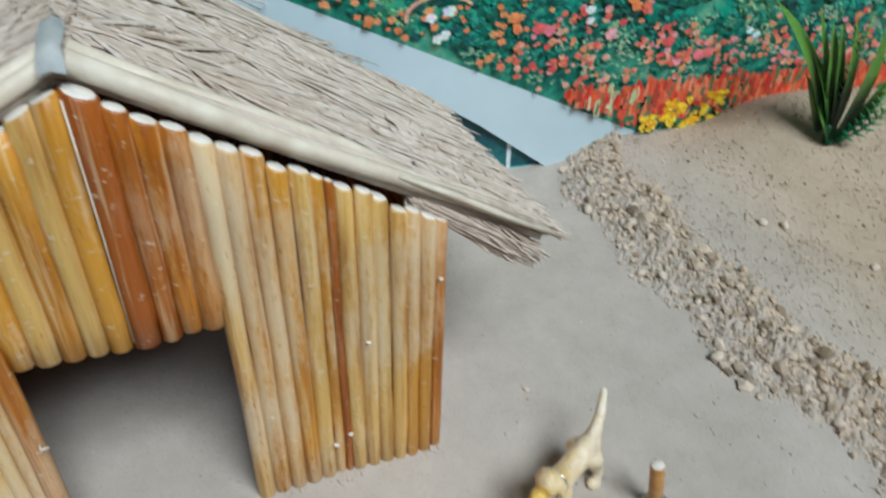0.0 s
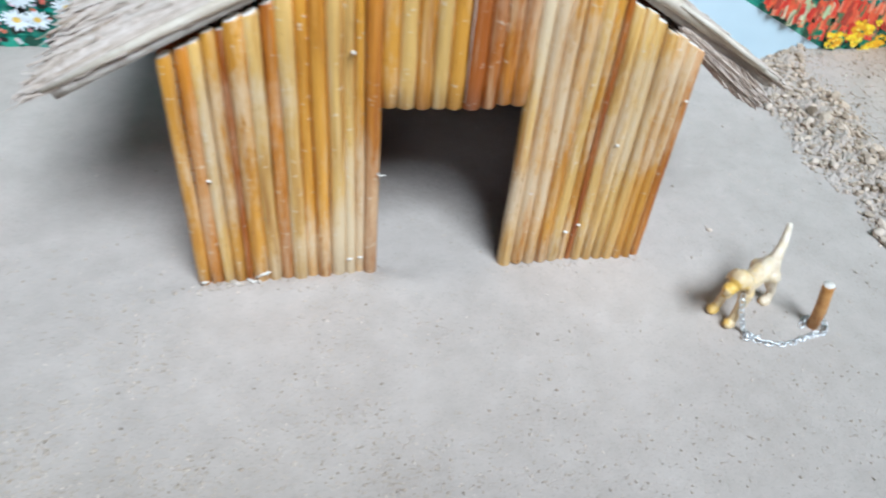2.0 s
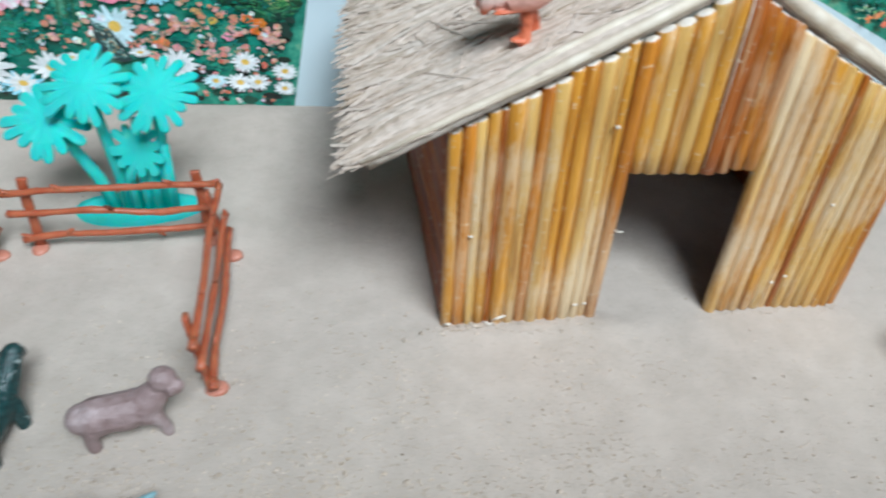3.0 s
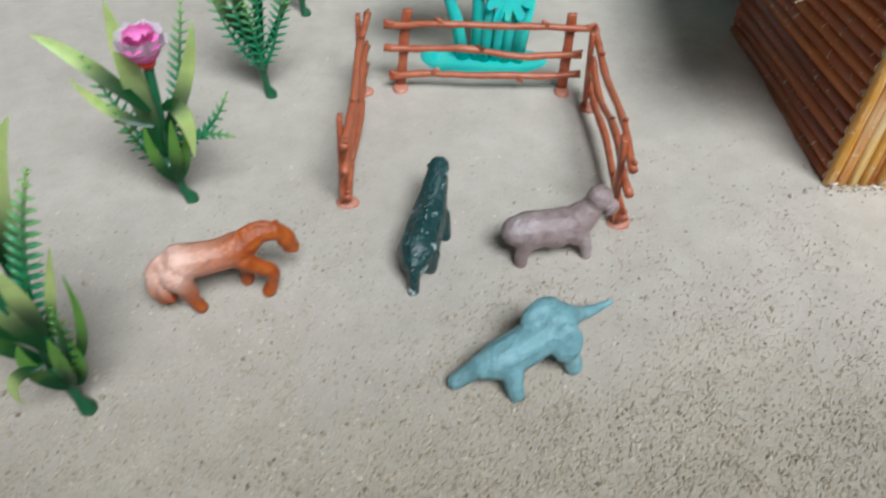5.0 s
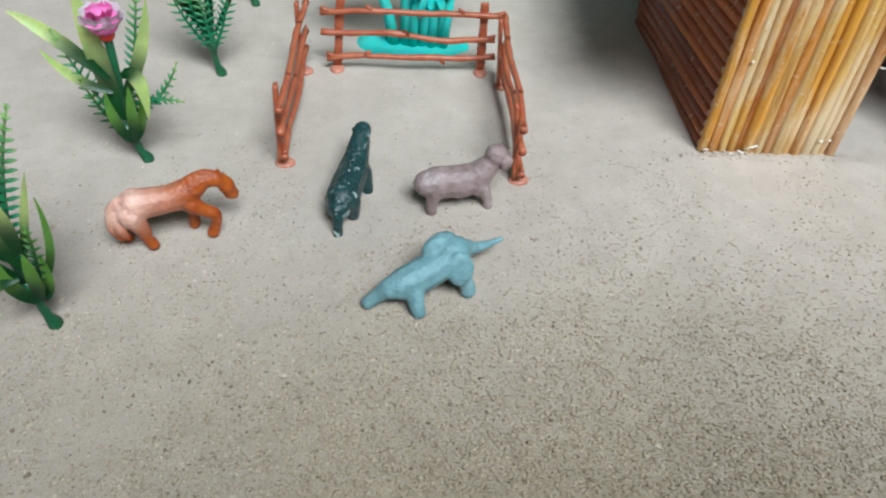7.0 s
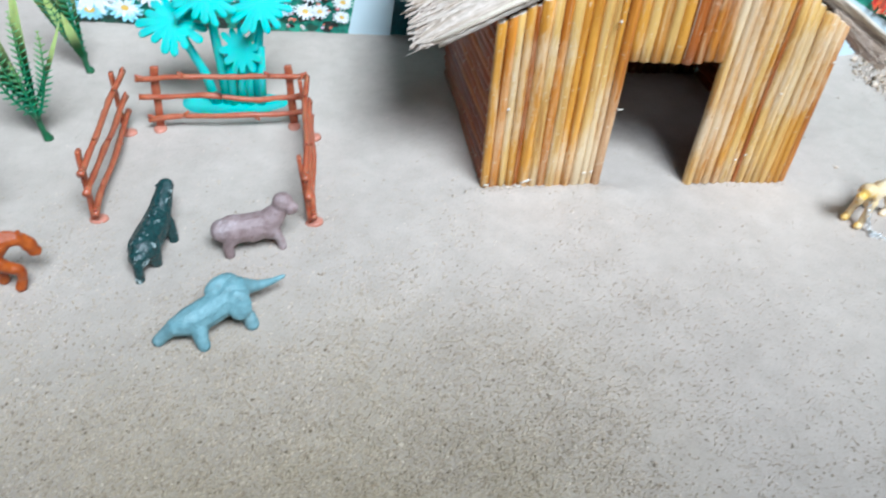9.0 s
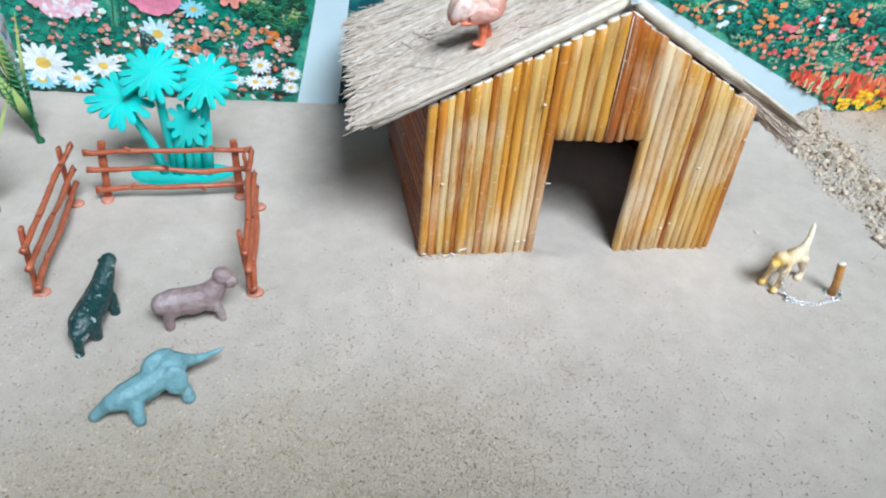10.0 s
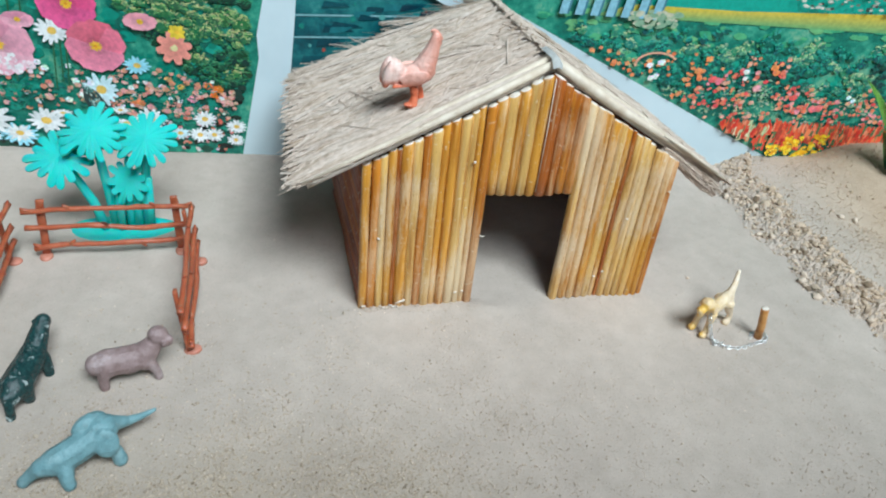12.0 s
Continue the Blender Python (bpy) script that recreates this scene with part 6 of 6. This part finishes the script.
    for x, z, r, ink, squash in ((-0.2705, 0.0145, 0.0165, SKY, 0.7), (-0.300, 0.013, 0.017, SKY, 0.6), (-0.2955, 0.0290, 0.0235, WHITE, 0.85), (-0.2465, 0.0290, 0.0165, WHITE, 0.75), (-0.2705, 0.0160, 0.0125, WHITE, 0.7), (-0.1595, 0.0340, 0.0145, WHITE, 0.8), (-0.1136, 0.0365, 0.0105, WHITE, 0.8), (-0.0866, 0.0300, 0.0092, WHITE, 0.8), (-0.1190, 0.0205, 0.0098, WHITE, 0.8), (-0.1065, 0.0210, 0.0090, WHITE, 0.8), (-0.1360, 0.0214, 0.0092, ICE, 0.7), (-0.0880, 0.0165, 0.0080, WHITE, 0.8), (-0.1965, 0.0605, 0.0160, ICE, 0.95), (-0.2260, 0.1103, 0.0135, WHITE, 0.9), (-0.1644, 0.0840, 0.0115, SKY, 0.75), (-0.1840, 0.0420, 0.0080, WHITE, 0.5), (-0.2315, 0.0370, 0.0090, WHITE, 0.45), (-0.1800, 0.0300, 0.0120, WHITE, 0.35)):
        pr.daisy(x, z, r, rng, ink=ink, squash=squash, eye=(0.76, 0.50, 0.10))
    for x, z in ((-0.212, 0.055), (-0.204, 0.066), (-0.216, 0.068), (-0.224, 0.050), (-0.206, 0.044), (-0.243, 0.083), (-0.238, 0.078)):
        pr.tiny(x, z, 0.0034, (0.80, 0.85, 0.87), rng)
    # large pink blooms: broad overlapping petals, the upper ones deeper
    for x, z, r, tone, deep in ((-0.2110, 0.1330, 0.0235, (0.78, 0.10, 0.30), (0.62, 0.03, 0.12)), (-0.1945, 0.0990, 0.0245, (0.80, 0.24, 0.36), (0.58, 0.03, 0.06)), (-0.2700, 0.0960, 0.0290, (0.82, 0.42, 0.52), (0.74, 0.22, 0.36)), (-0.2500, 0.1180, 0.0130, (0.80, 0.40, 0.50), (0.70, 0.20, 0.34)), (-0.1570, 0.1220, 0.0140, (0.80, 0.36, 0.42), (0.72, 0.26, 0.34)), (-0.2950, 0.1500, 0.0260, (0.76, 0.14, 0.34), (0.66, 0.06, 0.2))):
        flat = 0.55 if r < 0.02 else 0.95
        for k in (4, 1, 5, 2, 0, 3):
            a = 2 * math.pi * k / 6 + rng.uniform(-0.12, 0.12) + 0.3
            k2 = 0.55 * step(math.sin(a), -0.6, 1.0)
            base = tuple(d * k2 + v * (1 - k2) for v, d in zip(tone, deep))
            shade = rng.uniform(0.88, 1.08)
            for q, dim in ((1.0, 1.0), (0.86, 0.95), (0.70, 0.90), (0.50, 0.82), (0.34, 0.72)):
                pts = [(math.cos(a + s) * r * q * (1.0 - 0.22 * abs(s) - 0.05 * math.cos(9 * s)), flat * math.sin(a + s) * r * q * (1.0 - 0.22 * abs(s) - 0.05 * math.cos(9 * s))) for s in (-0.66, -0.5, -0.3, -0.1, 0.1, 0.3, 0.5, 0.66)]
                pr.shape([(x, z)] + [(x + u, z + v) for u, v in pts], tuple(min(0.86, v * shade * dim + 0.015 * q) for v in base))
        pr.daisy(x, z, r * 0.22, rng, ink=(0.80, 0.48, 0.03), eye=(0.66, 0.28, 0.02))
    for k in range(60):
        a = rng.uniform(0, 6.28)
        pr.blob(-0.266 + 0.022 * math.cos(a) * rng.random(), 0.079 + 0.010 * math.sin(a) * rng.random(), 0.0022, rng.choice(((0.82, 0.66, 0.72), (0.84, 0.80, 0.82), (0.80, 0.50, 0.58))), rng, 7)
    for k in range(8):
        a = 2 * math.pi * k / 8 + 0.2
        for q, dim in ((1.0, 1.0), (0.7, 0.9), (0.45, 0.8)):
            pr.petal(-0.1327, 0.1012, a, 0.001, 0.0150 * q, 0.0032 * q + 0.0006, tuple(v * dim for v in (0.80, 0.30, 0.24)))
    pr.blob(-0.1327, 0.1012, 0.0030, (0.66, 0.60, 0.30), rng)
    pr.daisy(-0.1292, 0.1150, 0.0078, rng, ink=(0.82, 0.60, 0.05), eye=(0.78, 0.50, 0.04), count=8, wide=0.3)
    # butterfly
    pr.shape([(-0.1970, 0.034), (-0.1900, 0.036), (-0.1945, 0.047), (-0.2000, 0.058), (-0.2065, 0.063), (-0.2110, 0.062), (-0.2120, 0.052), (-0.2090, 0.042), (-0.2030, 0.036)], (0.025, 0.05, 0.05))
    for k in range(90):
        t = rng.random()
        x, z = -0.1985 - 0.008 * t + rng.uniform(-0.006, 0.006) * (1.0 - 0.5 * t), 0.037 + 0.024 * t
        pr.petal(x, z, 1.9 + rng.uniform(-0.4, 0.4), 0.0, rng.uniform(0.0012, 0.0026), 0.0005, rng.choice(((0.45, 0.60, 0.56), (0.20, 0.42, 0.38), (0.10, 0.25, 0.22), (0.55, 0.30, 0.12))))
    pr.done(p, "printed daisies, pink blooms and bushes")


def right_poster():
    p = thing("poster", "printed flower bed poster with red and yellow rows", "poster")
    place = lambda x, z, l: wall_point(x, z, l + 0.004)

    def cut(z):
        return 0.4685 - (z - 0.006) * 2.2

    sheet(p, "paper", [(cut(-0.004), -0.004), (0.80, -0.004), (0.80, 0.26), (cut(0.26), 0.26)], LEAF_PRINT, 0.0, place)
    sheet(p, "margin", [(cut(-0.004), -0.004), (cut(0.26), 0.26), (cut(0.26) - 0.06, 0.26), (0.270, 0.072), (0.322, 0.038), (0.379, -0.004)], PAPER, 0.0, place, "blank pale blue paper margin")
    pr, rng = Print(place), random.Random(16)

    def put(x, z, r, inks, squash=0.8, n=7):
        if x - r > cut(z - r) + 0.001:
            pr.blob(x, z, r, rng.choice(inks), rng, n, squash)

    # lawn, in soft streaks
    for k in range(700):
        x, z = rng.uniform(0.13, 0.80), rng.uniform(0.0, 0.156)
        put(x, z, rng.uniform(0.004, 0.009), ((0.015, 0.20, 0.14), (0.02, 0.26, 0.18), (0.03, 0.32, 0.22), (0.012, 0.15, 0.11), (0.06, 0.36, 0.22)) if z < 0.125 else ((0.06, 0.32, 0.16), (0.10, 0.38, 0.18), (0.04, 0.27, 0.15), (0.16, 0.42, 0.18)), 0.45 if z > 0.125 else 0.7)
    # the yellow path, brighter above
    for k in range(10):
        t = k / 9
        tone = (0.16 + 0.46 * t, 0.36 + 0.10 * t, 0.14 - 0.09 * t)
        z0, z1 = 0.1525 + 0.0095 * t, 0.1535 + 0.0150 * t
        pr.shape([(max(0.225, cut(z0)) + 0.03 * t, z0), (0.52, z1), (0.80, z1 + 0.003), (0.80, z1 + 0.0065), (0.52, z1 + 0.003), (max(0.225, cut(z0)) + 0.03 * t, z0 + 0.0016)], tone)
    pr.shape([(0.265, 0.1640), (0.36, 0.1645), (0.52, 0.1715), (0.80, 0.1745), (0.80, 0.26), (0.10, 0.26)], (0.03, 0.33, 0.25))
    # bushes behind the flowers
    for k in range(620):
        x, z = rng.uniform(0.16, 0.68), rng.triangular(0.070, 0.148, 0.122)
        r = rng.uniform(0.003, 0.007)
        if x - r > cut(z - r) + 0.001:
            light = noise.noise((x * 28, z * 60, 8)) + (0.35 if bell(x, 0.345, 0.02) * bell(z, 0.134, 0.006) + bell(x, 0.45, 0.025) * bell(z, 0.122, 0.006) + bell(x, 0.50, 0.02) * bell(z, 0.106, 0.006) > 0.3 else 0)
            dark = bell(x, 0.54, 0.035) * bell(z, 0.118, 0.016) > 0.4 or bell(x, 0.42, 0.02) * bell(z, 0.104, 0.01) > 0.4
            tones = ((0.008, 0.045, 0.04), (0.015, 0.10, 0.08), (0.03, 0.18, 0.13)) if dark else ((0.012, 0.10, 0.08), (0.02, 0.23, 0.17), (0.06, 0.36, 0.26)) if light < 0.2 else ((0.03, 0.20, 0.13), (0.14, 0.36, 0.20), (0.42, 0.55, 0.30))
            pr.clump(x, z, r, rng, tones, 18, 0.0017)
    # sage leaves among the flowers
    for k in range(420):
        x, z = rng.uniform(0.30, 0.68), rng.uniform(0.058, 0.100)
        if x - 0.006 > cut(z - 0.004):
            pr.sprig(x, z, rng.uniform(0.002, 0.005), rng, ((0.30, 0.46, 0.28), (0.20, 0.40, 0.24), (0.44, 0.54, 0.36)) if noise.noise((x * 40, z * 60, 2)) > 0.0 else ((0.012, 0.12, 0.09), (0.02, 0.22, 0.16), (0.05, 0.32, 0.22)))
    # flowers: orange to one side, reds and pinks to the other
    for k in range(1500):
        x = rng.uniform(0.20, 0.68)
        z = rng.uniform(0.060, 0.126)
        thick = 0.9 if z < 0.085 else 0.7 - 8 * max(0.0, z - 0.10)
        if rng.random() > thick or noise.noise((x * 50, z * 70, 5)) < -0.12 or x - 0.004 < cut(z - 0.003) or (x > 0.425 and z > 0.098):
            continue
        side = x + 1.2 * (0.09 - z)
        inks = ((0.78, 0.26, 0.10), (0.80, 0.34, 0.14), (0.76, 0.22, 0.07)) if side < 0.335 else ((0.74, 0.14, 0.10), (0.76, 0.22, 0.12), (0.78, 0.32, 0.34), (0.70, 0.09, 0.09), (0.76, 0.28, 0.14), (0.78, 0.40, 0.28))
        pr.tiny(x, z, rng.uniform(0.0012, 0.0030), rng.choice(inks), rng)
    for x, z, r, ink in ((0.2965, 0.1141, 0.0038, (0.80, 0.84, 0.86)), (0.2861, 0.1108, 0.0034, (0.80, 0.84, 0.86)), (0.2945, 0.1005, 0.0036, (0.80, 0.84, 0.86)), (0.2905, 0.0985, 0.0034, (0.80, 0.84, 0.86)), (0.3835, 0.1096, 0.0034, (0.72, 0.72, 0.84)), (0.3845, 0.1030, 0.0030, (0.80, 0.82, 0.86)), (0.5010, 0.0890, 0.0028, (0.70, 0.82, 0.86)), (0.5070, 0.0860, 0.0028, (0.70, 0.82, 0.86)), (0.4676, 0.0755, 0.0048, (0.78, 0.20, 0.22)), (0.4740, 0.0765, 0.0044, (0.76, 0.18, 0.18)), (0.3520, 0.1004, 0.0044, (0.76, 0.12, 0.12)), (0.3590, 0.0990, 0.0042, (0.78, 0.20, 0.26)), (0.4107, 0.1150, 0.0042, (0.78, 0.26, 0.08)), (0.4140, 0.1100, 0.0038, (0.78, 0.24, 0.08)), (0.3350, 0.1080, 0.0040, (0.80, 0.28, 0.10)), (0.3420, 0.1200, 0.0038, (0.80, 0.32, 0.12)), (0.4000, 0.0940, 0.0044, (0.80, 0.38, 0.42)), (0.4420, 0.0860, 0.0044, (0.72, 0.10, 0.10))):
        pr.tiny(x, z, r, ink, rng)
        pr.tiny(x + 0.4 * r, z + 0.3 * r, 0.6 * r, tuple(min(0.86, 1.1 * v) for v in ink), rng)
    # arched twig of small orange flowers
    for k in range(26):
        a = 3.3 - 2.7 * k / 25
        pr.tiny(0.292 + 0.020 * math.cos(a), 0.112 + 0.011 * math.sin(a), 0.0014, (0.78, 0.42, 0.28), rng)
    # the red row: close upright spikes, ragged above
    for k in range(1700):
        x = rng.uniform(0.37, 0.80)
        low = 0.030 + 0.006 * step(x, 0.43, 0.50)
        z = rng.uniform(low, 0.058) - 0.010 * max(0.0, x - 0.44)
        if x - 0.003 > cut(z - 0.004) + 0.001:
            w, hgt = rng.uniform(0.0009, 0.0022), rng.uniform(0.005, 0.012)
            lean = rng.uniform(-0.001, 0.001)
            pr.shape([(x - w, z - hgt / 2), (x + w, z - hgt / 2), (x + w * 0.8 + lean, z + hgt * 0.3), (x + lean, z + hgt / 2), (x - w * 0.8 + lean, z + hgt * 0.3)], rng.choice(((0.66, 0.06, 0.03), (0.70, 0.11, 0.04), (0.52, 0.03, 0.02), (0.72, 0.20, 0.08), (0.70, 0.25, 0.14), (0.66, 0.09, 0.04), (0.10, 0.16, 0.07), (0.38, 0.05, 0.03)) if x > 0.43 or rng.random() < 0.85 else ((0.45, 0.55, 0.30), (0.70, 0.62, 0.40))))
    # the yellow row, with dark green gaps
    for k in range(200):
        x, z = rng.uniform(0.425, 0.80), rng.uniform(-0.002, 0.038)
        put(x, z, rng.uniform(0.002, 0.005), ((0.02, 0.16, 0.08), (0.03, 0.24, 0.13), (0.015, 0.10, 0.06)), 0.8)
    for k in range(900):
        x = rng.uniform(0.435, 0.80)
        top = 0.047 if 0.445 < x < 0.50 else 0.034
        z = rng.uniform(0.006, top)
        if noise.noise((x * 70, z * 90, 6)) < -0.22:
            continue
        r = rng.uniform(0.0016, 0.0040)
        put(x, z, r, ((0.82, 0.50, 0.015), (0.84, 0.60, 0.02), (0.80, 0.42, 0.01), (0.72, 0.34, 0.01)))
        put(x + r * 0.3, z - r * 0.4, r * 0.4, ((0.62, 0.26, 0.01), (0.86, 0.70, 0.10)))
    for x, z in ((0.5005, 0.021), (0.5035, 0.019), (0.497, 0.018)):
        put(x, z, 0.0026, ((0.22, 0.25, 0.36), (0.30, 0.33, 0.45)))
    # pale blue slats, a pale bank, and a stone heap at the top
    for k in range(7):
        x = 0.190 + k * 0.014
        if x > cut(0.153) + 0.002:
            pr.shape([(x, 0.153), (x + 0.007, 0.153), (x + 0.012, 0.20), (x + 0.005, 0.20)], (0.24, 0.46, 0.56))
            pr.shape([(x + 0.007, 0.153), (x + 0.009, 0.153), (x + 0.014, 0.20), (x + 0.012, 0.20)], (0.06, 0.18, 0.24))
    for k in range(60):
        put(rng.uniform(0.255, 0.300), rng.uniform(0.146, 0.160), rng.uniform(0.002, 0.0045), ((0.30, 0.40, 0.26), (0.22, 0.36, 0.24), (0.46, 0.46, 0.34)), 0.6)
    for k in range(320):
        x, z = rng.uniform(0.405, 0.72), rng.uniform(0.172, 0.200)
        put(x, z, rng.uniform(0.0014, 0.0034), ((0.16, 0.14, 0.11), (0.34, 0.31, 0.26), (0.54, 0.52, 0.46), (0.05, 0.06, 0.05), (0.60, 0.58, 0.50)), 0.5)
    pr.done(p, "printed rows of red and yellow flowers")


def corner_sheet():
    a, b = Vector((-0.3185, 0.2435, 0)), Vector((-0.352, 0.288, 0))
    way = (b - a).normalized()
    out = Vector((-way.y, way.x, 0))
    p = thing("poster", "narrow paper sheet printed with blue and red flowers", "poster")
    place = lambda x, z, l: a + way * x + Vector((0, 0, z)) + (out if out.y < 0 else -out) * l
    sheet(p, "paper", [(0.0, 0.0), (0.045, 0.0), (0.045, TOP), (0.0, TOP)], PAPER, 0.0, place)
    pr, rng = Print(place), random.Random(21)
    for k in range(170):
        pr.blob(rng.uniform(0.003, 0.043), rng.uniform(0.004, 0.29), rng.uniform(0.0012, 0.0038), rng.choice(((0.05, 0.28, 0.42), (0.04, 0.40, 0.48), (0.02, 0.16, 0.30), (0.70, 0.20, 0.24), (0.55, 0.07, 0.06), (0.72, 0.40, 0.42), (0.05, 0.30, 0.20))), rng)
    pr.done(p, "printed blue and red flowers")


middle_poster()
left_poster()
right_poster()
corner_sheet()
